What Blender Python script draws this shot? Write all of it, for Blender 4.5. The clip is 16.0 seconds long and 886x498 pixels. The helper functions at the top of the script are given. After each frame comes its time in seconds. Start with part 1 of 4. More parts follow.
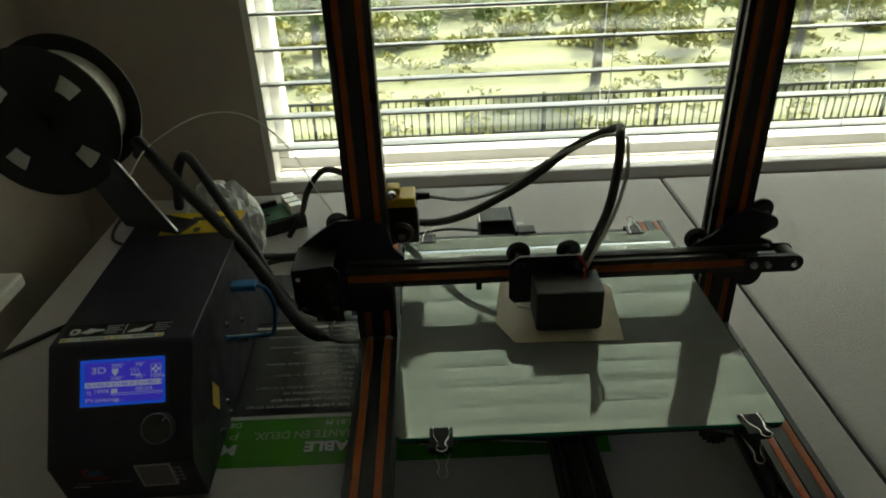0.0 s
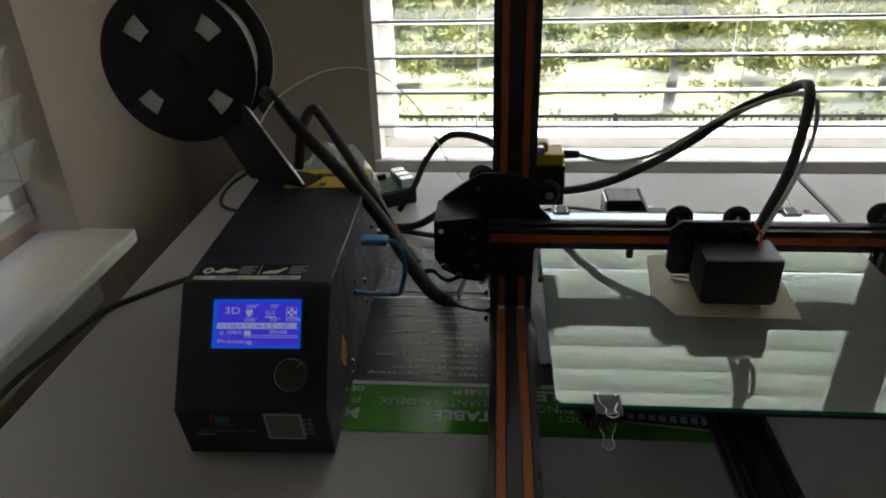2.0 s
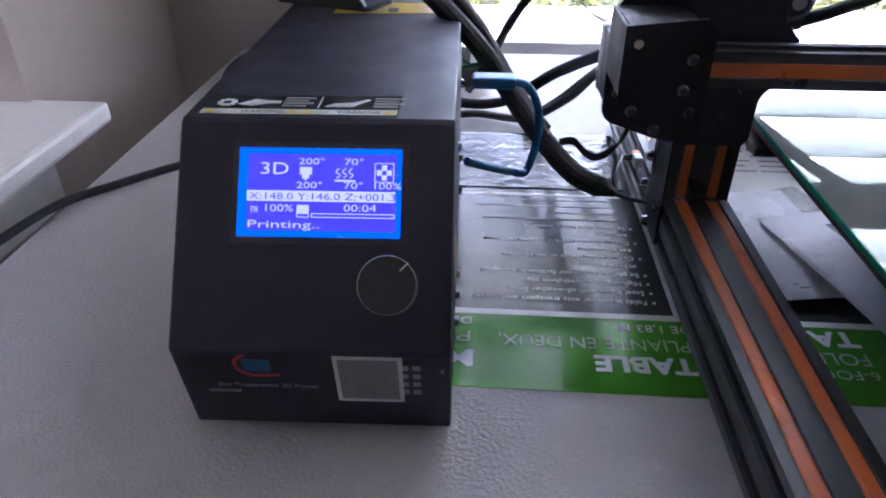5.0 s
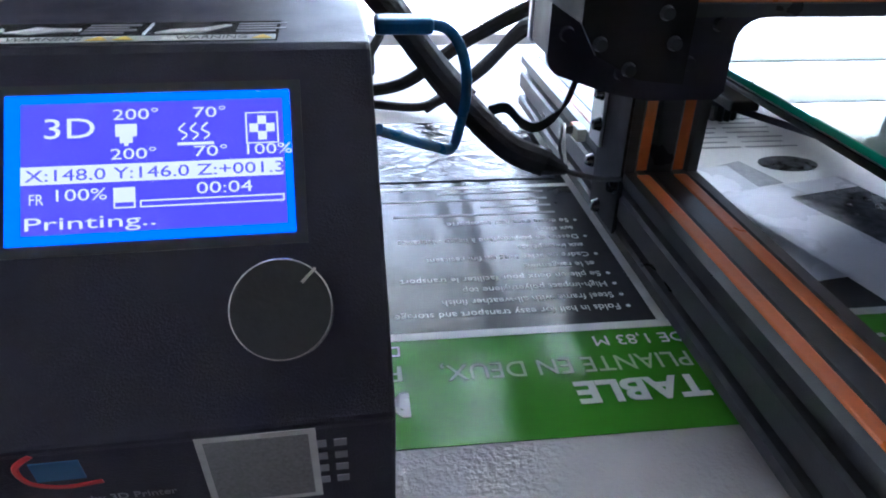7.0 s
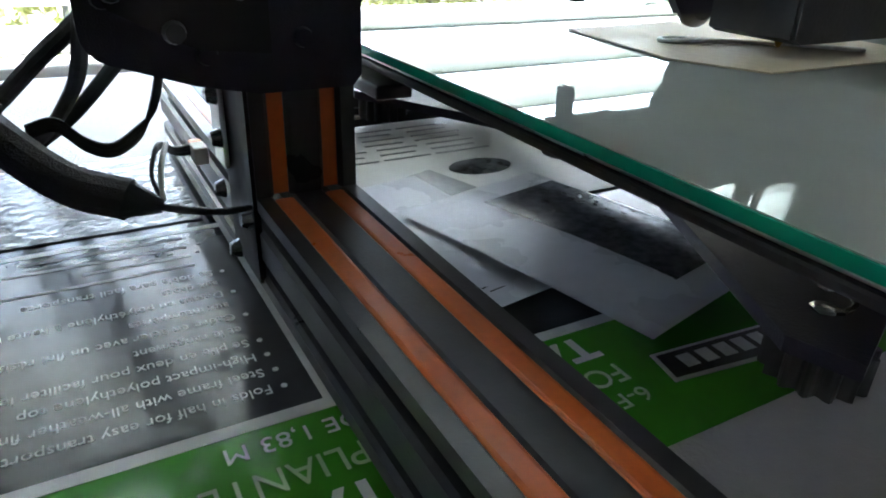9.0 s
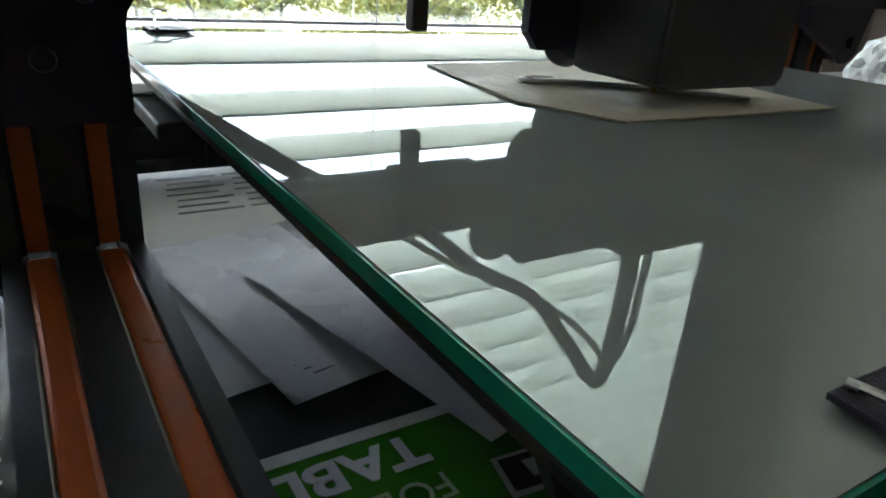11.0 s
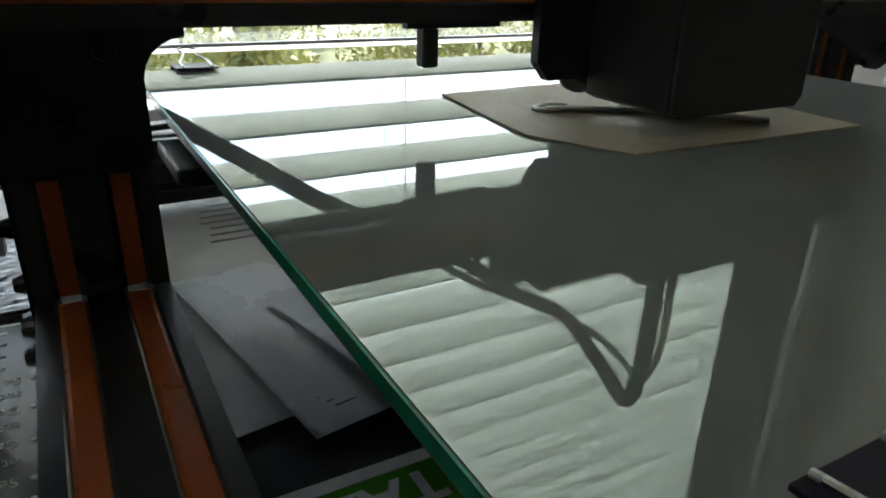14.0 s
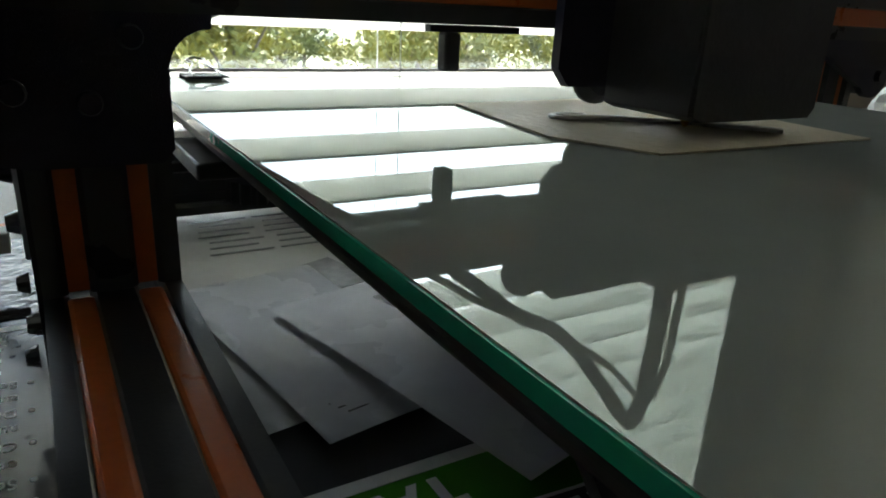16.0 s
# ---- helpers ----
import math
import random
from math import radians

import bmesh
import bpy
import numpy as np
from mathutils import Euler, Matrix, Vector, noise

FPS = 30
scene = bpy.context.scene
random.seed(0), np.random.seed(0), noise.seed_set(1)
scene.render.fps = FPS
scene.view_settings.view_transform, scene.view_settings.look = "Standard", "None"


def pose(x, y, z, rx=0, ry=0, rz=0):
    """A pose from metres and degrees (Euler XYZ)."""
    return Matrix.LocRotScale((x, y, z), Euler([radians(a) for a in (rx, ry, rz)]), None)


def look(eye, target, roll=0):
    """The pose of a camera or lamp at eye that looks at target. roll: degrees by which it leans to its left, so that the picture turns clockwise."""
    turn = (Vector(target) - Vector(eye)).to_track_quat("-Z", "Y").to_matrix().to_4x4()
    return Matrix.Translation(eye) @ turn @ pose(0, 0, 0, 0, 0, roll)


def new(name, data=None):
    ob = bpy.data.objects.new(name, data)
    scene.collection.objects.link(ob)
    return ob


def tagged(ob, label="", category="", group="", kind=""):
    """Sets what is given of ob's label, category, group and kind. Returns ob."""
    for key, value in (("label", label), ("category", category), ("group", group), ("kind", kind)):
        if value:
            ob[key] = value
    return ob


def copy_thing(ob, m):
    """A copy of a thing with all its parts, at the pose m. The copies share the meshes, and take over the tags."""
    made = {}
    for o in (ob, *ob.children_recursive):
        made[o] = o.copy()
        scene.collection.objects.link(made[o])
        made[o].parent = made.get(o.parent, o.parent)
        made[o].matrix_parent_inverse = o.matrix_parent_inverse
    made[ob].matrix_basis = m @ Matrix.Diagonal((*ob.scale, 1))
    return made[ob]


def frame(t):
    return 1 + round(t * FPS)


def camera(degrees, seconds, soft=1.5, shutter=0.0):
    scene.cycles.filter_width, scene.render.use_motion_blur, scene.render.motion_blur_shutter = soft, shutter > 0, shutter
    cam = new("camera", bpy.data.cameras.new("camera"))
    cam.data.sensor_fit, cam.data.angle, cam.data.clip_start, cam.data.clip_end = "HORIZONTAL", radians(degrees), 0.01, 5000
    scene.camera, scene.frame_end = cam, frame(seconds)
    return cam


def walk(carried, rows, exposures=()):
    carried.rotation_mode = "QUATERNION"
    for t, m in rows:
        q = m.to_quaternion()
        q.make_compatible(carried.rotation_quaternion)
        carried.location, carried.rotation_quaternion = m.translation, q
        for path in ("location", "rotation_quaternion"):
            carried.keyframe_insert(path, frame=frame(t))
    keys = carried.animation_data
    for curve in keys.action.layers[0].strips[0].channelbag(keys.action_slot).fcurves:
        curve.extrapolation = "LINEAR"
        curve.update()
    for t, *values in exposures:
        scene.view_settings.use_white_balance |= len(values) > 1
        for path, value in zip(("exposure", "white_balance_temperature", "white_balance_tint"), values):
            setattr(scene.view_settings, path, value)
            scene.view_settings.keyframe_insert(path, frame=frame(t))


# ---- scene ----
cam = camera(66.2, 16.0, soft=1.9)
PATH = [
    (0, (0.043, -0.397, 0.502), (0.05, 1.339, -0.492), -2.4),
    (0.5, (0.028, -0.402, 0.473), (0.084, 1.352, -0.486), -0.8),
    (1, (0.008, -0.404, 0.459), (0.028, 1.354, -0.494), -0.3),
    (1.5, (-0.02, -0.395, 0.45), (-0.041, 1.368, -0.495), 0.1),
    (2, (-0.043, -0.382, 0.43), (-0.203, 1.374, -0.512), -1.7),
    (2.5, (-0.071, -0.347, 0.383), (-0.219, 1.402, -0.576), -0.2),
    (3, (-0.086, -0.326, 0.353), (-0.34, 1.413, -0.601), -1.2),
    (3.5, (-0.098, -0.298, 0.323), (-0.336, 1.418, -0.676), -0.5),
    (4, (-0.126, -0.26, 0.295), (-0.295, 1.453, -0.723), -0.1),
    (4.5, (-0.149, -0.233, 0.263), (-0.284, 1.488, -0.747), -0.2),
    (4.7, (-0.156, -0.218, 0.261), (-0.284, 1.468, -0.807), -0.2),
    (6.8, (-0.188, -0.119, 0.193), (-0.072, 1.61, -0.805), 0.2),
    (7, (-0.184, -0.108, 0.189), (0.04, 1.612, -0.807), 1.2),
    (7.5, (-0.175, -0.09, 0.178), (0.205, 1.611, -0.804), 2.1),
    (8, (-0.161, -0.073, 0.165), (0.402, 1.59, -0.792), 2.9),
    (8.5, (-0.138, -0.053, 0.157), (0.587, 1.586, -0.73), 2.0),
    (9, (-0.105, -0.034, 0.146), (0.789, 1.523, -0.735), 2.0),
    (9.5, (-0.085, -0.026, 0.143), (0.959, 1.479, -0.66), 2.7),
    (10, (-0.061, -0.024, 0.14), (0.969, 1.506, -0.633), 3.0),
    (10.2, (-0.056, -0.016, 0.143), (0.988, 1.485, -0.668), 4.4),
    (12.5, (-0.021, -0.021, 0.131), (0.934, 1.587, -0.579), 3.8),
    (13, (-0.023, -0.019, 0.133), (0.921, 1.589, -0.593), 3.6),
    (13.5, (-0.027, -0.022, 0.143), (0.896, 1.582, -0.615), 1.9),
    (14, (-0.031, -0.02, 0.15), (0.881, 1.581, -0.627), 1.5),
    (14.5, (-0.031, -0.019, 0.145), (0.866, 1.578, -0.657), 1.4),
    (15, (-0.033, -0.018, 0.144), (0.868, 1.562, -0.687), 1.4),
    (15.5, (-0.034, -0.014, 0.144), (0.928, 1.591, -0.562), 1.9),
    (16, (-0.043, -0.016, 0.137), (0.937, 1.595, -0.529), 3.0),
]
walk(cam, [(t, look(e, a, r)) for t, e, a, r in PATH],
     [(0, 1.85, 6900, -6), (1.5, 2.05, 6700, 0), (2, 2.4, 6200, 10), (2.5, 2.65, 5800, 18), (3.5, 3.3, 5250, 28), (4.5, 3.85, 5150, 30), (7, 4.4, 5000, 20), (8, 4.3, 5300, 14), (8.5, 4.2, 5450, 12), (9.5, 3.75, 5400, 9), (10.2, 3.3, 5500, 8), (12.5, 2.85, 5850, 9), (13.5, 2.55, 5900, 8), (16, 2.55, 5950, 6)])

# ---- light ----
world = bpy.data.worlds.new("sky")
scene.world = world
world.use_nodes = True
wn = world.node_tree.nodes
sky = wn.new("ShaderNodeTexSky")
sky.sky_type, sky.sun_disc = "NISHITA", False
sky.dust_density, sky.air_density, sky.ozone_density = 4.0, 1.0, 0.6
SUN_EL, SUN_AZ = radians(52), radians(40)
sky.sun_elevation, sky.sun_rotation = SUN_EL, SUN_AZ
wn["Background"].inputs["Strength"].default_value = 0.15
world.node_tree.links.new(sky.outputs["Color"], wn["Background"].inputs["Color"])
sun = new("sun", bpy.data.lights.new("sun", "SUN"))
sun.data.energy, sun.data.angle, sun.data.color = 2.7, radians(0.6), (1.0, 0.95, 0.86)
sun.matrix_world = look((math.sin(SUN_AZ) * 40, math.cos(SUN_AZ) * 40, math.tan(SUN_EL) * 40), (0, 0, 0))


# ---- materials ----
def mat(name, color, rough=0.5, metal=0.0, vary=0.15, scale=40.0, bump=0.0, bscale=300.0, coat=0.0, spec=0.5):
    """A surface with two scales of tone and a fine relief."""
    m = bpy.data.materials.new(name)
    m.use_nodes = True
    n, k = m.node_tree.nodes, m.node_tree.links
    b = n["Principled BSDF"]
    b.inputs["Metallic"].default_value = metal
    b.inputs["Coat Weight"].default_value = coat
    b.inputs["Specular IOR Level"].default_value = spec
    tc = n.new("ShaderNodeTexCoord")
    a = n.new("ShaderNodeTexNoise")
    a.inputs["Scale"].default_value, a.inputs["Detail"].default_value = scale, 6
    c = n.new("ShaderNodeTexNoise")
    c.inputs["Scale"].default_value, c.inputs["Detail"].default_value = scale * 7, 3
    mix = n.new("ShaderNodeMath")
    mix.operation = "ADD"
    k.new(tc.outputs["Object"], a.inputs["Vector"]), k.new(tc.outputs["Object"], c.inputs["Vector"])
    k.new(a.outputs["Fac"], mix.inputs[0]), k.new(c.outputs["Fac"], mix.inputs[1])
    ramp = n.new("ShaderNodeMapRange")
    ramp.inputs["From Min"].default_value, ramp.inputs["From Max"].default_value = 0.6, 1.4
    ramp.inputs["To Min"].default_value, ramp.inputs["To Max"].default_value = 1 - vary, 1 + vary
    k.new(mix.outputs[0], ramp.inputs["Value"])
    tint = n.new("ShaderNodeVectorMath")
    tint.operation = "SCALE"
    tint.inputs[0].default_value = color
    k.new(ramp.outputs[0], tint.inputs["Scale"])
    k.new(tint.outputs[0], b.inputs["Base Color"])
    rr = n.new("ShaderNodeMapRange")
    rr.inputs["From Min"].default_value, rr.inputs["From Max"].default_value = 0.3, 0.7
    rr.inputs["To Min"].default_value, rr.inputs["To Max"].default_value = max(rough * 0.8, 0.0), min(rough * 1.25, 1)
    k.new(a.outputs["Fac"], rr.inputs["Value"])
    k.new(rr.outputs[0], b.inputs["Roughness"])
    if bump:
        t = n.new("ShaderNodeTexNoise")
        t.inputs["Scale"].default_value, t.inputs["Detail"].default_value = bscale, 4
        k.new(tc.outputs["Object"], t.inputs["Vector"])
        bp = n.new("ShaderNodeBump")
        bp.inputs["Strength"].default_value, bp.inputs["Distance"].default_value = bump, 0.002
        k.new(t.outputs["Fac"], bp.inputs["Height"])
        k.new(bp.outputs["Normal"], b.inputs["Normal"])
    return m


def glow(name, color, strength):
    m = bpy.data.materials.new(name)
    m.use_nodes = True
    b = m.node_tree.nodes["Principled BSDF"]
    b.inputs["Base Color"].default_value = (0.02, 0.02, 0.03, 1)
    b.inputs["Roughness"].default_value = 0.25
    b.inputs["Emission Color"].default_value = (*color, 1)
    b.inputs["Emission Strength"].default_value = strength
    return m


WALL = mat("taupe_paint", (0.48, 0.42, 0.365), 0.85, vary=0.05, scale=6, bump=0.25, bscale=350)
WHITE = mat("white_gloss_paint", (0.78, 0.77, 0.74), 0.4, vary=0.05, scale=9, bump=0.05)
SLAT = mat("white_slat", (0.72, 0.73, 0.71), 0.38, vary=0.04, scale=12, bump=0.04)
CEIL = mat("white_ceiling_paint", (0.82, 0.81, 0.78), 0.9, vary=0.04, scale=5)
FLOOR = mat("beige_carpet", (0.44, 0.38, 0.31), 0.95, vary=0.2, scale=30, bump=0.6)
TABLE = mat("grey_moulded_plastic", (0.45, 0.43, 0.43), 0.42, vary=0.06, scale=10, bump=0.55, bscale=420)
SEAM = mat("dark_rubber", (0.03, 0.03, 0.03), 0.7)
ANOD = mat("black_anodised", (0.035, 0.037, 0.040), 0.32, metal=0.0, vary=0.2, scale=30, bump=0.05, bscale=900)
ORANGE = mat("orange_insert", (0.50, 0.11, 0.016), 0.33, vary=0.12, scale=60, bump=0.05)
BLACK = mat("black_plastic", (0.032, 0.033, 0.034), 0.42, vary=0.25, scale=50, bump=0.08, bscale=700)
CABLE = mat("black_braided_sleeve", (0.025, 0.024, 0.024), 0.6, vary=0.35, scale=260, bump=0.5, bscale=1500)
# black coat; its blue tint stands in for the display's glow
POWDER = mat("black_powder_coat_blue_glow", (0.019, 0.018, 0.034), 0.4, vary=0.2, scale=40, bump=0.2, bscale=1600, spec=0.4)
MATT = mat("matt_black_plastic", (0.016, 0.016, 0.018), 0.5, vary=0.2, scale=40, spec=0.22)
STEEL = mat("bright_steel", (0.7, 0.7, 0.7), 0.25, metal=1.0, vary=0.1, scale=90)
DSTEEL = mat("black_oxide_steel", (0.16, 0.16, 0.17), 0.24, metal=1.0, vary=0.15, scale=90)
ALU = mat("brushed_aluminium", (0.75, 0.75, 0.76), 0.32, metal=1.0, vary=0.1, scale=60)
GREEN = mat("green_label_print", (0.07, 0.27, 0.018), 0.15, vary=0.06, scale=30, bump=0.06, bscale=70)
CHAR = mat("charcoal_label_print", (0.045, 0.048, 0.05), 0.15, vary=0.1, scale=30, bump=0.05, bscale=80)
PRINT = mat("white_ink", (0.72, 0.73, 0.72), 0.25, vary=0.05)
PALE = mat("pale_green_ink", (0.45, 0.6, 0.35), 0.25, vary=0.05)
PAPER = mat("white_paper", (0.76, 0.77, 0.8), 0.26, vary=0.05, scale=20, bump=0.1, bscale=60)
DULLPAPER = mat("uncoated_paper", (0.6, 0.6, 0.6), 0.55, vary=0.06, scale=25, bump=0.15, bscale=50)
PHOTO = mat("grey_photo_print", (0.10, 0.105, 0.115), 0.16, vary=0.85, scale=28, bump=0.08, bscale=90)
GREYINK = mat("grey_print", (0.16, 0.17, 0.18), 0.35, vary=0.6, scale=35)
TAPE = mat("beige_masking_paper", (0.52, 0.46, 0.33), 0.6, vary=0.08, scale=40, bump=0.3, bscale=250)
YELLOW = mat("yellow_plastic", (0.72, 0.5, 0.02), 0.35, vary=0.1, scale=60)
BLUE = mat("blue_translucent_plastic", (0.025, 0.15, 0.36), 0.28, vary=0.15)
FILAMENT = mat("white_filament", (0.75, 0.74, 0.7), 0.4)
TUBE = mat("clear_ptfe", (0.6, 0.62, 0.6), 0.3)
BEDBLACK = mat("black_heatbed", (0.03, 0.03, 0.03), 0.5)
PCB = mat("green_circuit_board", (0.03, 0.13, 0.06), 0.4, vary=0.3, scale=200)
BAG = mat("clear_plastic_bag", (0.6, 0.62, 0.63), 0.25, vary=0.1, bump=0.6, bscale=60)
COPPER = mat("copper_belt", (0.5, 0.2, 0.09), 0.35, metal=0.6)
RED = mat("red_print", (0.5, 0.02, 0.02), 0.4)
LCD_EDGE = glow("lcd_light_blue", (0.01, 0.11, 1.0), 0.10)
LCD_FIELD = glow("lcd_deep_blue", (0.070, 0.052, 0.9), 0.090)
LCD_WHITE = glow("lcd_white_pixels", (0.6, 0.62, 0.95), 0.070)

# the print bed: a mirror tile under a faint film of dust
MIRROR = bpy.data.materials.new("dusty_mirror_glass")
MIRROR.use_nodes = True
_n, _k = MIRROR.node_tree.nodes, MIRROR.node_tree.links
_b = _n["Principled BSDF"]
_b.inputs["Base Color"].default_value = (0.50, 0.56, 0.535, 1)
_b.inputs["Metallic"].default_value, _b.inputs["Roughness"].default_value = 1.0, 0.006
_d = _n.new("ShaderNodeBsdfDiffuse")
_d.inputs["Color"].default_value = (0.37, 0.405, 0.385, 1)
_m = _n.new("ShaderNodeMixShader")
_t = _n.new("ShaderNodeTexNoise")
_t.inputs["Scale"].default_value, _t.inputs["Detail"].default_value = 14, 8
_r = _n.new("ShaderNodeMapRange")
_r.inputs["To Min"].default_value, _r.inputs["To Max"].default_value = 0.50, 0.60
_k.new(_t.outputs["Fac"], _r.inputs["Value"]), _k.new(_r.outputs[0], _m.inputs["Fac"])
_k.new(_b.outputs[0], _m.inputs[1]), _k.new(_d.outputs[0], _m.inputs[2])
_k.new(_m.outputs[0], _n["Material Output"].inputs["Surface"])
GLASS_EDGE = mat("green_glass_edge", (0.02, 0.28, 0.17), 0.15, vary=0.1, scale=50)

PANE = bpy.data.materials.new("window_glass")
PANE.use_nodes = True
_n, _k = PANE.node_tree.nodes, PANE.node_tree.links
_tr, _gl, _mx = (_n.new(x) for x in ("ShaderNodeBsdfTransparent", "ShaderNodeBsdfGlossy", "ShaderNodeMixShader"))
_tr.inputs["Color"].default_value = (0.93, 0.95, 0.94, 1)
_gl.inputs["Roughness"].default_value = 0.01
_mx.inputs["Fac"].default_value = 0.07
_k.new(_tr.outputs[0], _mx.inputs[1]), _k.new(_gl.outputs[0], _mx.inputs[2])
_k.new(_mx.outputs[0], _n["Material Output"].inputs["Surface"])


# ---- shape helpers ----
def part(name, bm, material, parent=None, label="", smooth=False):
    me = bpy.data.meshes.new(name)
    bm.to_mesh(me)
    bm.free()
    if smooth:
        for p in me.polygons:
            p.use_smooth = True
    me.materials.append(material)
    ob = new(name, me)
    if parent:
        ob.parent = parent
    return tagged(ob, label)


def thing(name, m, label, category, group="", kind=""):
    e = new(name)
    e.matrix_world = m
    return tagged(e, label, category, group, kind)


def box(bm, x0, x1, y0, y1, z0, z1, bev=0.0, seg=2):
    r = bmesh.ops.create_cube(bm, size=1, matrix=Matrix.Translation(((x0 + x1) / 2, (y0 + y1) / 2, (z0 + z1) / 2)) @ Matrix.Diagonal((x1 - x0, y1 - y0, z1 - z0, 1)))
    if bev:
        es = list({e for v in r["verts"] for e in v.link_edges})
        bmesh.ops.bevel(bm, geom=es, offset=bev, segments=seg, affect="EDGES", profile=0.5)
    return bm


def B(x0, x1, y0, y1, z0, z1, bev=0.0, seg=2):
    return box(bmesh.new(), x0, x1, y0, y1, z0, z1, bev, seg)


def cyl(bm, p0, p1, r, r2=None, n=24):
    p0, p1 = Vector(p0), Vector(p1)
    d = p1 - p0
    q = Vector((0, 0, 1)).rotation_difference(d).to_matrix().to_4x4()
    bmesh.ops.create_cone(bm, cap_ends=True, segments=n, radius1=r, radius2=r if r2 is None else r2, depth=d.length, matrix=Matrix.Translation((p0 + p1) / 2) @ q)
    return bm


def C(p0, p1, r, r2=None, n=24):
    return cyl(bmesh.new(), p0, p1, r, r2, n)


def prism(bm, outline, axis, a, b):
    """An outline in the two other axes, drawn out along axis from a to b."""
    def at(u, v, w):
        return {"x": (w, u, v), "y": (u, w, v), "z": (u, v, w)}[axis]
    lo = [bm.verts.new(at(u, v, a)) for u, v in outline]
    hi = [bm.verts.new(at(u, v, b)) for u, v in outline]
    n = len(outline)
    bm.faces.new(lo), bm.faces.new(hi)
    for i in range(n):
        bm.faces.new((lo[i], lo[(i + 1) % n], hi[(i + 1) % n], hi[i]))
    bmesh.ops.recalc_face_normals(bm, faces=bm.faces)
    return bm


def P(outline, axis, a, b):
    return prism(bmesh.new(), outline, axis, a, b)


def smooth_path(pts, per=8):
    pts = [Vector(p) for p in pts]
    q = [2 * pts[0] - pts[1]] + pts + [2 * pts[-1] - pts[-2]]
    out = []
    for i in range(1, len(q) - 2):
        a, b, c, d = q[i - 1:i + 3]
        for s in range(per):
            t = s / per
            out.append(0.5 * (2 * b + (c - a) * t + (2 * a - 5 * b + 4 * c - d) * t * t + (3 * b - a - 3 * c + d) * t ** 3))
    return out + [pts[-1]]


def hose(bm, pts, r, n=10, per=8, flat=1.0):
    """A round cord through the points."""
    path = smooth_path(pts, per)
    up, rings = Vector((0.13, 0.21, 0.97)), []
    for i, p in enumerate(path):
        d = (path[min(i + 1, len(path) - 1)] - path[max(i - 1, 0)]).normalized()
        s = d.cross(up)
        s = s.normalized() if s.length > 1e-4 else Vector((1, 0, 0))
        u = s.cross(d)
        up = u
        rings.append([bm.verts.new(p + r * (math.cos(a) * s + flat * math.sin(a) * u)) for a in (2 * math.pi * j / n for j in range(n))])
    for A, D in zip(rings, rings[1:]):
        for j in range(n):
            bm.faces.new((A[j], A[(j + 1) % n], D[(j + 1) % n], D[j]))
    bm.faces.new(rings[0][::-1]), bm.faces.new(rings[-1])
    return bm


def H(pts, r, n=10, per=8, flat=1.0):
    return hose(bmesh.new(), pts, r, n, per, flat)


def words(name, text, size, m, material, parent, label="", bold=0.0, thick=0.00015, width=0.0, align="LEFT"):
    cu = bpy.data.curves.new(name, "FONT")
    cu.body, cu.size, cu.extrude, cu.offset, cu.align_x = text, size, thick, bold, align
    cu.resolution_u = 3
    tmp = bpy.data.objects.new(name, cu)
    me = bpy.data.meshes.new_from_object(tmp)
    bpy.data.objects.remove(tmp)
    xs = [v.co.x for v in me.vertices]
    wide = width / (max(xs) - min(xs)) if width else 1.0
    me.transform(m @ Matrix.Diagonal((wide, 1, 1, 1)))
    me.materials.clear()
    me.materials.append(material)
    ob = new(name, me)
    ob.parent = parent
    return tagged(ob, label)


def vslot(axis, c0, c1, w, h, a, b):
    """A slotted extrusion of w by h, centred on c0, c1, slots every 20 mm on all four sides."""
    def side(length, n):
        pts = []
        for i in range(n):
            m = -length / 2 + 0.01 + 0.02 * i
            pts += [(m - 0.0046, 0), (m - 0.003, -0.0016), (m - 0.003, -0.0055), (m + 0.003, -0.0055), (m + 0.003, -0.0016), (m + 0.0046, 0)]
        return pts
    nw, nh, out = round(w / 0.02), round(h / 0.02), []
    for s, d in side(w, nw):
        out.append((-s, h / 2 + d))
    out_all = [(w / 2, h / 2)] + out + [(-w / 2, h / 2)] + [(-w / 2 - d, -s) for s, d in side(h, nh)] + [(-w / 2, -h / 2)]
    out_all += [(s, -h / 2 - d) for s, d in side(w, nw)] + [(w / 2, -h / 2)] + [(w / 2 + d, s) for s, d in side(h, nh)]
    return P([(c0 + u, c1 + v) for u, v in out_all], axis, a, b)

# ---- room ----
YW, ZC, ZF = 0.757, 1.75, -0.74      # window wall's inner face, ceiling, floor
WX0, WX1, WZ0, WZ1 = -0.265, 1.335, 0.0, 1.30
room = B(-0.72, 2.0, -3.0, 1.0, ZF - 0.1, ZF)
tagged(part("floor", room, FLOOR), "beige carpeted floor of the room", "floor", kind="structure")
tagged(part("ceiling", B(-0.76, 2.0, -3.0, 1.0, ZC, ZC + 0.12), CEIL), "plain white painted ceiling", "ceiling", kind="structure")
bm = bmesh.new()
box(bm, -0.62, WX0, YW, 0.92, ZF, ZC), box(bm, WX1, 2.0, YW, 0.92, ZF, ZC)
box(bm, WX0, WX1, YW, 0.92, ZF, WZ0 - 0.02), box(bm, WX0, WX1, YW, 0.92, WZ1, ZC)
tagged(part("wall_north", bm, WALL), "taupe painted wall with a wide window", "wall", kind="structure")
LX, LY0, LY1, LZ0, LZ1 = -0.62, -0.75, 0.42, 0.04, 1.30
bm = bmesh.new()
box(bm, LX - 0.15, LX, LY1, 0.92, ZF, ZC), box(bm, LX - 0.15, LX, -3.0, LY0, ZF, ZC)
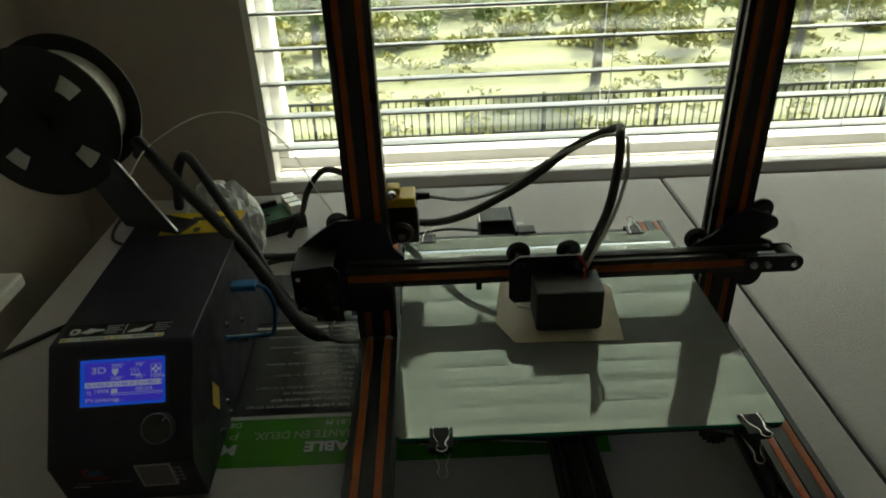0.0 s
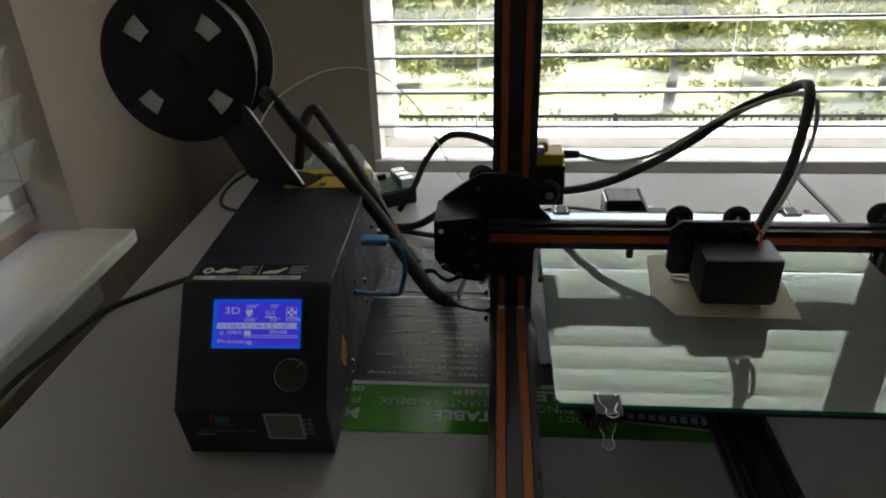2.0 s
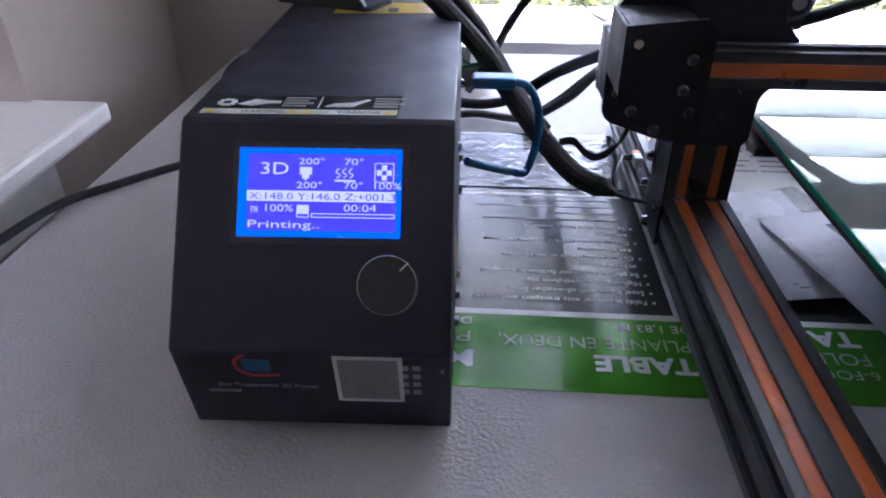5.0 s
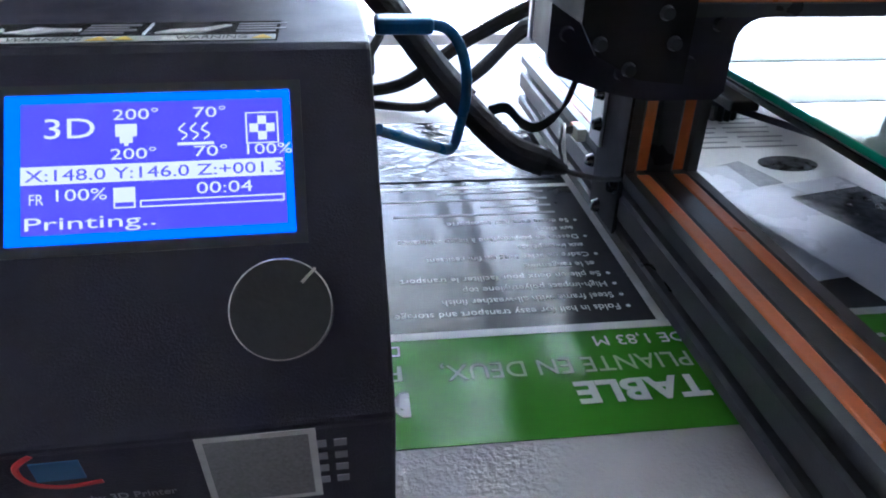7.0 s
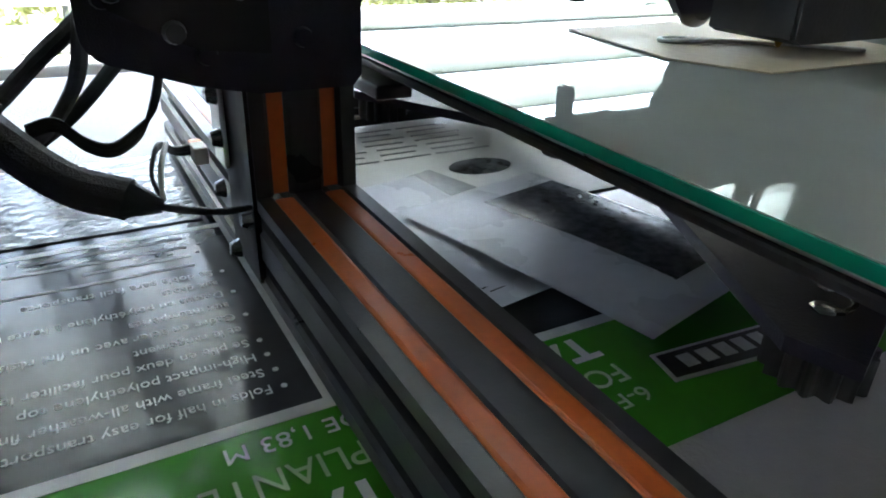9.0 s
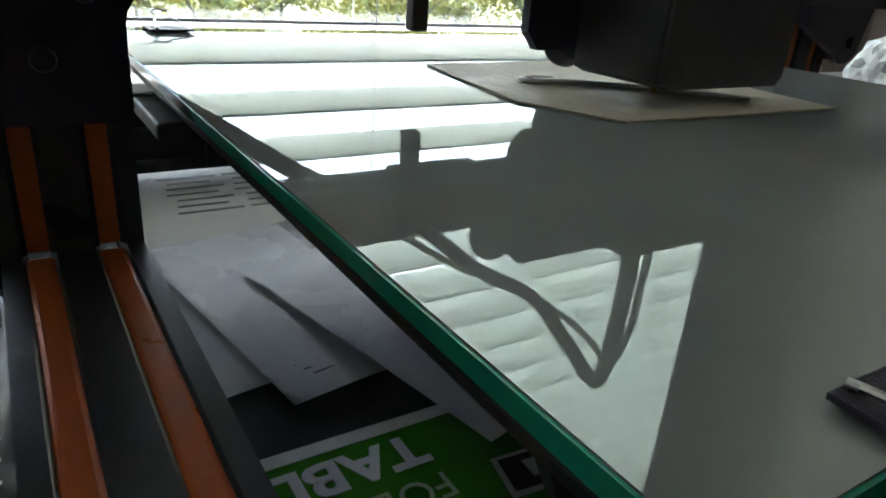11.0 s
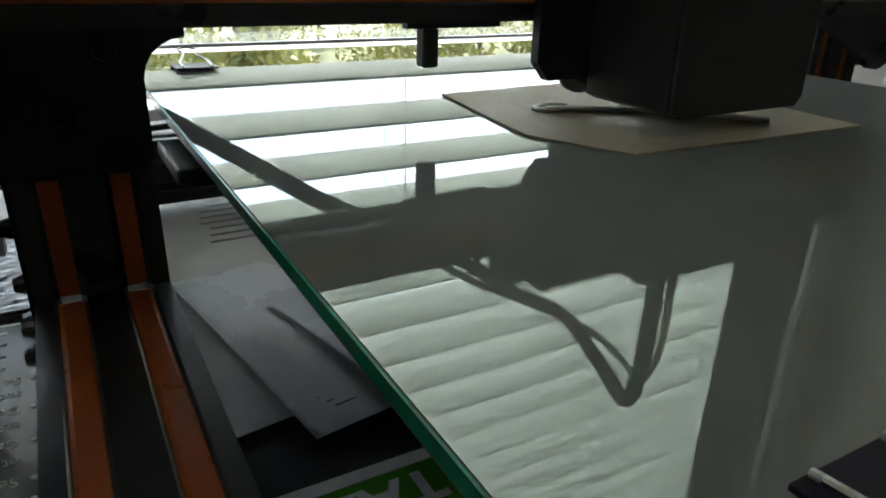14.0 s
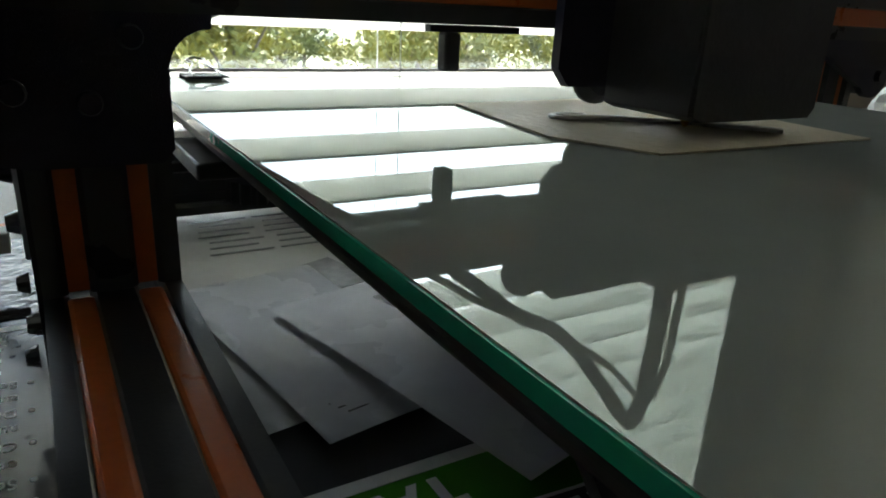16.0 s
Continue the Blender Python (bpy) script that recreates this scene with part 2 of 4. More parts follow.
box(bm, LX - 0.15, LX, LY0, LY1, ZF, LZ0 - 0.02), box(bm, LX - 0.15, LX, LY0, LY1, LZ1, ZC)
tagged(part("wall_west", bm, WALL), "taupe painted side wall with a second window", "wall", kind="structure")
tagged(part("wall_east", B(1.48, 1.58, -3.0, YW, ZF, ZC), WALL), "plain taupe painted wall", "wall", kind="structure")
tagged(part("wall_south", B(-0.76, 2.0, -3.1, -3.0, ZF, ZC), WALL), "plain taupe painted wall", "wall", kind="structure")


def window(name, m, w, z0, z1, label):
    """A framed window in its own axes: x along it, y outward from 0 at the frame's inner face."""
    e = thing(name, m, label, "window", kind="structure")
    f = 0.032
    bm = bmesh.new()
    box(bm, 0, w, 0, 0.05, z0, z0 + f - 0.008, 0.003), box(bm, 0, w, 0, 0.05, z1 - f, z1, 0.003)
    box(bm, 0, f, 0.001, 0.049, z0 + f - 0.008, z1 - f, 0.003), box(bm, w - f, w, 0.001, 0.049, z0 + f - 0.008, z1 - f, 0.003)
    part("window_frame", bm, WHITE, e)
    p = part("pane", B(f - 0.004, w - f + 0.004, 0.022, 0.026, z0 + f - 0.012, z1 - f + 0.004), PANE, e)
    p.visible_shadow = False
    return e


window("window_1", pose(WX0, 0.812, 0), WX1 - WX0, WZ0, WZ1, "wide white-framed window behind an open blind")
window("window_2", pose(LX - 0.06, LY0, 0, 0, 0, 90), LY1 - LY0, LZ0, LZ1, "white-framed window in the side wall")
tagged(part("window_sill", B(WX0, WX1, YW - 0.006, 0.812, -0.022, WZ0, 0.003), WHITE), "white painted window sill board", "sill", kind="structure")
tagged(part("window_stool", B(LX - 0.06, -0.545, LY0 - 0.04, 0.43, 0.0, 0.022, 0.005), WHITE), "white painted sill of the side window", "sill", kind="structure")
tagged(part("apron", B(LX, LX + 0.02, LY0, 0.40, -0.08, 0.0, 0.004), WHITE), "white moulding under the side window's sill", "trim", kind="structure")
bm = bmesh.new()
box(bm, WX0, WX0 + 0.012, YW + 0.002, 0.812, 0, WZ1), box(bm, WX1 - 0.012, WX1, YW + 0.002, 0.812, 0, WZ1)
tagged(part("trim", bm, WHITE), "white lining of the window's reveal", "trim", kind="structure")


def blind(m, w, z0, z1, label, tilt, cords, twist=0.0):
    """A blind whose upper slats hang twist degrees further closed than the lower ones."""
    e = thing("venetian_blind", m, label, "blind")
    me, n, z = None, 0, z0
    while z < z1 - 0.05:
        if me is None:
            bm = P([(-0.031, -0.0022), (-0.016, 0.0006), (0, 0.0014), (0.016, 0.0006), (0.031, -0.0022), (0.031, 0.0014), (0, 0.0048), (-0.031, 0.0014)], "x", 0, w)
            s = part("slat", bm, SLAT, e)
            me = s.data
        else:
            s = new("slat", me)
            s.parent = e
        s.matrix_local = pose(0, 0, z, tilt - twist * min(max((z - 0.30) / 0.2, 0), 1) + random.uniform(-1.2, 1.2), 0, 0)
        z += 0.058
    part("headrail", B(-0.002, w + 0.002, -0.028, 0.028, z1 - 0.045, z1 - 0.005, 0.003), SLAT, e)
    for x in cords:
        bm = bmesh.new()
        for yy in (-0.0325, 0.0325):
            cyl(bm, (x, yy, z0 - 0.004), (x, yy, z1 - 0.04), 0.0007, n=6)
        zz = z0 - 0.002
        while zz < z1 - 0.06:
            cyl(bm, (x + 0.001, -0.0325, zz), (x + 0.001, 0.0325, zz), 0.0006, n=5)
            zz += 0.058
        part("ladder_cord", bm, SLAT, e)
    return e


blind(pose(WX0 + 0.014, 0.777, 0), WX1 - WX0 - 0.028, 0.058, WZ1, "open white venetian blind hanging in the window", -12, (0.17, 0.596, 1.015, 1.26), 10)
blind(pose(LX - 0.03, LY0 + 0.01, 0, 0, 0, 90), LY1 - LY0 - 0.02, 0.13, LZ1, "half-closed white venetian blind of the side window", -66, (0.1, 0.6, 1.08))

# ---- table ----
tab = thing("folding_table", pose(0, 0, 0), "grey textured plastic folding table with a centre seam", "table")
SX = 0.438
for x0, x1 in ((-0.50, SX - 0.0015), (SX + 0.0015, 1.33)):
    part("tabletop", B(x0, x1, -0.06 - 0.02, 0.70, -0.045, 0, 0.006, 3), TABLE, tab)
part("hinge_strip", B(SX - 0.0014, SX + 0.0014, -0.07, 0.695, -0.04, -0.002), SEAM, tab)
for x, y in ((-0.42, -0.0), (-0.42, 0.62), (1.25, 0.0), (1.25, 0.62)):
    part("leg", C((x, y, ZF), (x, y, -0.045), 0.014), POWDER, tab)

# ---- printer frame ----
PX, PY, RZ = -0.0085, 0.206, 0.048
printer = thing("three_d_printer", pose(0, 0, 0), "black aluminium 3D printer with orange slot inserts on a table", "3D printer")
for cx in (PX - 0.02, 0.317 + 0.02):
    rail = part("base_rail", vslot("y", cx, RZ - 0.02, 0.04, 0.04, -0.09, 0.451), ANOD, printer)
    for dx in (-0.01, 0.01):
        part("slot_insert", B(cx + dx - 0.0042, cx + dx + 0.0042, -0.089, PY - 0.0005, RZ - 0.0042, RZ - 0.0003, 0.0018, 3), ORANGE, rail, "orange slot insert")
        part("slot_insert", B(cx + dx - 0.0042, cx + dx + 0.0042, PY + 0.021, 0.450, RZ - 0.0042, RZ - 0.0003, 0.0018, 3), ORANGE, rail, "orange slot insert")
    for y in (-0.06, 0.40):
        part("rubber_foot", C((cx, y, 0), (cx, y, 0.0079), 0.012), BLACK, rail)
    post = part("upright", vslot("z", cx, PY + 0.01, 0.04, 0.02, RZ, 0.60), ANOD, printer)
    for dx in (-0.01, 0.01):
        part("slot_insert", B(cx + dx - 0.0042, cx + dx + 0.0042, PY + 0.0022, PY + 0.0050, RZ, 0.599, 0.0008), ORANGE, post, "orange slot insert")
part("cross_rail", vslot("x", 0.42, RZ - 0.02, 0.02, 0.04, PX - 0.0005, 0.3175), ANOD, printer)
part("middle_rail", vslot("y", 0.155, 0.034, 0.04, 0.02, -0.085, 0.40), ANOD, printer)

# side bracket of the left upright with bolts and the limit switch
brk = part("corner_bracket", P([(0.2065, 0.012), (0.246, 0.012), (0.246, 0.085), (0.24, 0.09), (0.2065, 0.09)], "x", -0.0500, -0.0475), MATT, printer)
part("bracket_plate", B(-0.0525, -0.0503, 0.238, 0.256, 0.050, 0.086, 0.0008), ALU, brk, "bare aluminium bracket plate")
for y, z in ((0.242, 0.080), (0.240, 0.063), (0.244, 0.040), (0.212, 0.038), (0.226, 0.020)):
    c = C((-0.0525 if y > 0.22 else -0.0500, y, z), (-0.0565 if y > 0.22 else -0.0540, y, z), 0.0042, 0.0028, 14)
    part("bolt", c, DSTEEL, brk, "dark steel button-head bolt")
lim = part("limit_switch", B(-0.0625, -0.0567, 0.247, 0.257, 0.050, 0.0575, 0.0008), mat("white_connector", (0.7, 0.68, 0.62), 0.5), brk, "small white switch connector")
part("connector_pin_block", B(-0.0622, -0.057, 0.2575, 0.2625, 0.051, 0.057, 0.0006), COPPER, lim)

# ---- gantry ----
xr = part("gantry_rail", vslot("x", 0.186, 0.139, 0.02, 0.02, -0.052, 0.375), ANOD, printer)
part("slot_insert", B(-0.050, 0.345, 0.1764, 0.179, 0.1348, 0.1432, 0.001), ORANGE, xr, "orange slot insert")


def arc(cx, cz, r, a0, a1, n=6):
    return [(cx + r * math.cos(radians(a0 + (a1 - a0) * i / n)), cz + r * math.sin(radians(a0 + (a1 - a0) * i / n))) for i in range(n + 1)]


def vwheel(name, x, y, z, parent, r=0.012):
    bm = bmesh.new()
    cyl(bm, (x, y - 0.0045, z), (x, y - 0.001, z), r - 0.0035, r, 28), cyl(bm, (x, y - 0.001, z), (x, y + 0.001, z), r, r, 28), cyl(bm, (x, y + 0.001, z), (x, y + 0.0045, z), r, r - 0.0035, 28)
    w = part(name, bm, BLACK, parent, "black plastic V-groove wheel")
    part("bolt", C((x, y - 0.0095, z), (x, y - 0.005, z), 0.0042, 0.0042, 8), STEEL, w, "steel axle bolt")
    return w


lp = [(-0.098, 0.118)] + arc(-0.088, 0.108, 0.010, 180, 250, 4) + [(-0.066, 0.090), (-0.046, 0.086), (-0.012, 0.086)] + [(-0.0085, 0.090), (-0.0085, 0.108)] + arc(0.004, 0.112, 0.0125, 190, 90, 6)[0:] + [(0.006, 0.150), (-0.004, 0.160), (-0.010, 0.186), (-0.030, 0.194), (-0.058, 0.194), (-0.072, 0.186), (-0.094, 0.170), (-0.098, 0.164)]
plate = part("gantry_plate", P(lp, "y", 0.1975, 0.2015), POWDER, printer, "black bent steel carriage plate with bolts")
for x, z in ((-0.09, 0.162), (-0.062, 0.18), (-0.06, 0.150), (-0.06, 0.128), (-0.048, 0.107), (-0.03, 0.104), (-0.018, 0.122), (-0.062, 0.10), (-0.09, 0.118)):
    part("bolt", C((x, 0.1973, z), (x, 0.1945, z), 0.0036, 0.0030, 12), STEEL if (x, z) in ((-0.06, 0.150), (-0.062, 0.18)) else POWDER, plate)
cov = part("motor_cover", P([(-0.099, 0.132), (-0.092, 0.120), (-0.073, 0.110), (-0.054, 0.108), (-0.054, 0.165), (-0.060, 0.172), (-0.099, 0.168)], "y", 0.1500, 0.1520), MATT, plate, "folded black sheet cover over the belt motor")
part("cover_flange", B(-0.099, -0.0972, 0.1522, 0.1972, 0.132, 0.1675), MATT, cov)
part("cover_flange", B(-0.0968, -0.060, 0.1522, 0.1972, 0.1665, 0.168), MATT, cov)
for x, z in ((-0.061, 0.1245), (-0.091, 0.1245), (-0.078, 0.1145), (-0.066, 0.136), (-0.064, 0.152), (-0.0925, 0.160)):
    part("bolt", C((x, 0.1498, z), (x, 0.1470, z), 0.0030, 0.0024, 12), STEEL if z > 0.158 else ANOD, cov)
vwheel("wheel", -0.0585, 0.2095, 0.186, plate)
vwheel("wheel", -0.0585, 0.2095, 0.100, plate)
vwheel("wheel", 0.0045, 0.2165, 0.168, plate)
mot = part("stepper_motor", B(-0.096, -0.056, 0.2020, 0.238, 0.105, 0.147, 0.003), BLACK, plate, "black stepper motor")
part("motor_cap", B(-0.0965, -0.0555, 0.2385, 0.246, 0.1045, 0.1475, 0.002), ALU, mot, "bare metal motor end")
part("drive_belt", B(-0.05, 0.36, 0.183, 0.189, 0.1495, 0.151), SEAM, xr, "black toothed drive belt")

rp = [(0.300, 0.150), (0.302, 0.125), (0.330, 0.112)] + arc(0.362, 0.112, 0.014, 215, 330, 6) + [(0.380, 0.127), (0.380, 0.150), (0.366, 0.156)] + arc(0.372, 0.170, 0.010, -20, 80, 4) + [(0.352, 0.188), (0.336, 0.180), (0.318, 0.160)]
rplate = part("gantry_plate", P(rp, "y", 0.1975, 0.2015), POWDER, printer, "black steel carriage plate with wheels")
vwheel("wheel", 0.368, 0.2095, 0.181, rplate), vwheel("wheel", 0.366, 0.2095, 0.111, rplate), vwheel("wheel", 0.306, 0.2095, 0.151, rplate)
for x, z in ((0.35, 0.139), (0.362, 0.139), (0.372, 0.176), (0.364, 0.110)):
    part("bolt", C((x, 0.1973, z), (x, 0.1945, z), 0.0036, 0.0030, 12), POWDER, rplate)
ten = part("belt_tensioner", P([(0.345, 0.130), (0.388, 0.130)] + arc(0.392, 0.139, 0.0095, -90, 90, 8) + [(0.345, 0.1485)], "y", 0.1715, 0.1755), POWDER, printer, "black belt tensioner bracket")
part("tensioner_arm", P([(0.376, 0.130), (0.388, 0.130)] + arc(0.392, 0.139, 0.0095, -90, 90, 8) + [(0.376, 0.1485)], "y", 0.1965, 0.1972), POWDER, ten)
part("idler_wheel", C((0.391, 0.1765, 0.139), (0.391, 0.1960, 0.139), 0.0085), BLACK, ten)
for x in (0.352, 0.366, 0.391):
    part("bolt", C((x, 0.1713, 0.139), (x, 0.1685, 0.139), 0.0036, 0.003, 12), STEEL, ten)

# extruder behind the left upright
ext = part("extruder", B(-0.022, 0.021, 0.232, 0.272, 0.150, 0.192, 0.003), BLACK, printer, "black extruder motor with a yellow feeder block")
fd = part("feeder_block", B(-0.020, 0.019, 0.231, 0.262, 0.1925, 0.2035, 0.002), YELLOW, ext, "yellow feeder block")
part("feeder_lever", B(-0.018, 0.004, 0.234, 0.252, 0.204, 0.214, 0.003), YELLOW, fd, "yellow feeder lever")
part("feeder_screw", C((-0.004, 0.232, 0.2085), (-0.004, 0.226, 0.2085), 0.0045, n=12), STEEL, fd)
part("tube_fitting", C((0.0195, 0.245, 0.199), (0.034, 0.245, 0.199), 0.0042, 0.0034, 12), POWDER, fd)

# print head
car = part("print_carriage", P([(0.103, 0.120), (0.108, 0.114), (0.180, 0.114), (0.184, 0.120), (0.184, 0.160), (0.172, 0.166), (0.112, 0.166), (0.103, 0.158)], "y", 0.1660, 0.1700), POWDER, printer, "black print head carriage")
vwheel("wheel", 0.114, 0.1860, 0.1605, car), vwheel("wheel", 0.164, 0.1860, 0.1605, car), vwheel("wheel", 0.139, 0.1860, 0.1170, car)
for x, z in ((0.114, 0.157), (0.164, 0.157), (0.139, 0.120)):
    part("bolt", C((x, 0.1658, z), (x, 0.1625, z), 0.0042, 0.0036, 10), POWDER, car)
sh = part("fan_shroud", P([(0.118, 0.1055), (0.1235, 0.1032), (0.187, 0.1032), (0.1905, 0.107), (0.1905, 0.152), (0.118, 0.152)], "y", 0.1215, 0.1655), BLACK, car, "black boxy fan shroud")
part("shroud_lip", P([(0.1185, 0.1056), (0.1235, 0.1034), (0.1866, 0.1034), (0.190, 0.107), (0.190, 0.1515), (0.1185, 0.1515)], "y", 0.1195, 0.1212), BLACK, sh)
part("fan_outlet", P([(0.182, 0.104), (0.1935, 0.104), (0.1945, 0.109), (0.1935, 0.114), (0.182, 0.116)], "y", 0.148, 0.1645), BLACK, sh)
part("nozzle", C((0.150, 0.150, 0.1032), (0.150, 0.150, 0.1012), 0.004, 0.0008, 12), mat("brass", (0.6, 0.42, 0.15), 0.3, metal=1.0), sh, "small brass nozzle")
wl = part("warning_mark", P([(0.196 - 0.196 + 0.130, 0.112), (0.144, 0.112), (0.137, 0.126)], "x", 0.1907, 0.1909), YELLOW, sh, "yellow triangular warning mark")
part("warning_mark_field", P([(0.1328, 0.1135), (0.1412, 0.1135), (0.137, 0.1225)], "x", 0.19095, 0.1911), BLACK, wl)
# the shroud and its marks are drawn up to their true size about the carriage plate
for o in (sh, *sh.children, *wl.children):
    o.data.transform(Matrix.Translation((0.156, 0.1655, 0.1495)) @ Matrix.Diagonal((0.87, 0.85, 0.87, 1)) @ Matrix.Translation((-0.154, -0.1655, -0.152)))
part("nozzle_tip", C((0.1525, 0.152, 0.1066), (0.1525, 0.152, 0.1012), 0.0035, 0.0006, 12), bpy.data.materials["brass"], sh)
part("endstop_bar", B(0.072, 0.108, 0.188, 0.192, 0.1262, 0.1285), POWDER, xr)
part("endstop_tab", B(0.0775, 0.0835, 0.187, 0.193, 0.1135, 0.1262, 0.001), BLACK, xr)
for o in (xr, plate, rplate, ten):
    o.location.z = 0.0035
car.location = (0.006, 0, 0)

# ---- bed ----
bed = part("bed_plate", B(0.003, 0.307, 0.003, 0.307, 0.0905, 0.0938, 0.001), BEDBLACK, printer, "black heated bed plate")
part("alloy_plate", B(0.0035, 0.3065, 0.0035, 0.3065, 0.0940, 0.0966, 0.0008), ALU, bed, "bare aluminium bed plate")
gl = part("bed_glass", P([(0.004, 0), (0.306, 0), (0.31, 0.004), (0.31, 0.306), (0.306, 0.31), (0.004, 0.31), (0, 0.306), (0, 0.004)], "z", 0.0968, 0.0998), GLASS_EDGE, bed, "mirror glass plate with a green edge")
part("mirror_face", P([(0.0045, 0.0006), (0.3055, 0.0006), (0.3094, 0.0045), (0.3094, 0.3055), (0.3055, 0.3094), (0.0045, 0.3094), (0.0006, 0.3055), (0.0006, 0.0045)], "z", 0.0994, 0.1001), MIRROR, gl, "slightly dusty mirror face")
cg = part("bed_carriage", P([(0.10, 0.05), (0.21, 0.05), (0.285, 0.02), (0.29, 0.035), (0.23, 0.155), (0.29, 0.275), (0.285, 0.29), (0.21, 0.26), (0.10, 0.26), (0.025, 0.29), (0.02, 0.275), (0.08, 0.155), (0.02, 0.035), (0.025, 0.02)], "z", 0.064, 0.068), POWDER, printer, "black bed carriage plate")
for x, y in ((0.035, 0.035), (0.275, 0.035), (0.035, 0.275), (0.275, 0.275)):
    bm = P([(x + (0.0108 + 0.0011 * math.cos(14 * t)) * math.cos(t), y + (0.0108 + 0.0011 * math.cos(14 * t)) * math.sin(t)) for t in np.linspace(0, 2 * math.pi, 85)[:-1]], "z", 0.0535, 0.0632)
    kn = part("levelling_knob", bm, BLACK, cg, "black fluted levelling knob")
    part("spring", H([(x + 0.004 * math.cos(k * 1.05), y + 0.004 * math.sin(k * 1.05), 0.0685 + k * 0.022 / 24) for k in range(25)], 0.0008, 5, 2), STEEL, kn)
for x in (0.118, 0.192):
    for y in (0.08, 0.23):
        w = part("bed_wheel", C((x, y, 0.037), (x, y, 0.047), 0.012), BLACK, cg)
        part("spacer", C((x, y, 0.047), (x, y, 0.064), 0.004, n=10), ALU, w)
part("bed_wire_clip", B(-0.003, 0.012, 0.185, 0.225, 0.083, 0.0885, 0.001), BLACK, bed)

for o in (bed, *bed.children, *gl.children):
    o.data.transform(Matrix.Diagonal((1.018, 1.06, 1, 1)))
bed.location.y = cg.location.y = 0.001

# Y motor at the back
ym = part("y_motor", B(0.102, 0.145, 0.452, 0.494, 0.010, 0.050, 0.003), BLACK, printer, "black stepper motor")
part("motor_side", B(0.0985, 0.1015, 0.454, 0.492, 0.012, 0.056, 0.001), ALU, ym, "dull metal motor end")
part("motor_cap", B(0.1015, 0.1455, 0.4515, 0.4945, 0.0505, 0.0585, 0.002), BLACK, ym)
part("motor_bracket", B(0.146, 0.150, 0.418, 0.497, 0.006, 0.058, 0.001), POWDER, ym)
part("belt_pulley", C((0.1505, 0.472, 0.034), (0.164, 0.472, 0.034), 0.008), ALU, ym)
part("endstop_block", B(0.152, 0.176, 0.43, 0.45, 0.032, 0.05, 0.001), BLACK, ym)
part("motor_foot", B(0.104, 0.143, 0.456, 0.49, 0.0, 0.0095), POWDER, ym)


# ---- binder clips ----
def clip(m, label):
    e = thing("binder_clip", m, label, "binder clip", "binder clips on the print bed")
    part("clip_body", P([(-0.012, -0.0062), (0.0005, -0.0115), (0.0065, -0.0115), (0.0065, -0.0108), (0.0012, -0.0108), (-0.0112, -0.0056), (-0.0112, 0.0004), (0.0085, 0.0009), (0.0085, 0.0017), (-0.012, 0.0012)], "x", -0.0095, 0.0095), POWDER, e, "black spring steel body")
    w = [(-0.0065, 0.0082, 0.0022), (-0.0062, -0.002, 0.0034), (-0.0028, -0.012, 0.0055), (-0.0042, -0.019, 0.007), (0, -0.0225, 0.0076), (0.0042, -0.019, 0.007), (0.0028, -0.012, 0.0055), (0.0062, -0.002, 0.0034), (0.0065, 0.0082, 0.0022)]
    part("clip_handle", H(w, 0.0006, 8, 5), STEEL, e, "bright bent wire handle")
    part("clip_handle", H([(x, y * 0.8 - 0.004, -0.0125 - 0.25 * z - 0.35 * max(0, -y)) for x, y, z in w], 0.0006, 8, 5), STEEL, e, "bright bent wire handle")
    return e


c0 = clip(pose(0.037, 0.0015, 0.1001), "black binder clip gripping the mirror's front edge")
copy_thing(c0, pose(0.288, 0.0015, 0.1001, 0, 0, 4))
cb = clip(pose(0.0285, 0.3290, 0.1001, 0, 0, 180), "black binder clip gripping the mirror's back edge")
copy_thing(cb, pose(0.280, 0.3290, 0.1001, 0, 0, 182))

# masking paper and the printed part on the bed
sheet = [(0.095, 0.150), (0.110, 0.117), (0.213, 0.114), (0.222, 0.205), (0.205, 0.228), (0.105, 0.222)]
bm = P(sheet, "z", 0.1003, 0.1009)
tagged(part("masking_sheet", bm, TAPE), "torn beige masking paper stuck on the mirror bed", "paper").location.y = 0.001
pr = thing("printed_part", pose(0, 0.001, 0), "thin pale freshly printed plastic part on masking paper", "printed part")
bm = bmesh.new()
hose(bm, [(0.122, 0.176, 0.102), (0.145, 0.167, 0.102), (0.168, 0.150, 0.102), (0.185, 0.130, 0.102)], 0.0022, 8, 6, 0.45)
part("bar", bm, FILAMENT, pr)
part("ring", H([(0.127 + 0.0075 * math.cos(a), 0.178 + 0.0045 * math.sin(a), 0.1019) for a in np.linspace(0, 2 * math.pi, 14)], 0.0013, 6, 3, 0.6), FILAMENT, pr)

# ---- control box ----
BX, BY, BR = -0.178, 0.027, 2.0
cbox = thing("control_box", pose(BX, BY, 0, 0, 0, BR), "black metal control box with a lit blue display", "control box")
BW = 0.125
case = part("case", P([(0.010, 0.006), (0.001, 0.057), (0.0, 0.060), (0.063, 0.1415), (0.066, 0.143), (0.319, 0.143), (0.321, 0.141), (0.321, 0.006)], "x", -BW, 0.0), POWDER, cbox)
bvm = case.modifiers.new("edge", "BEVEL")
bvm.width, bvm.segments, bvm.limit_method = 0.0012, 2, "ANGLE"
for x in (-BW + 0.015, -0.015):
    for y in (0.04, 0.29):
        part("rubber_foot", C((x, y, 0), (x, y, 0.0065), 0.008), BLACK, cbox)
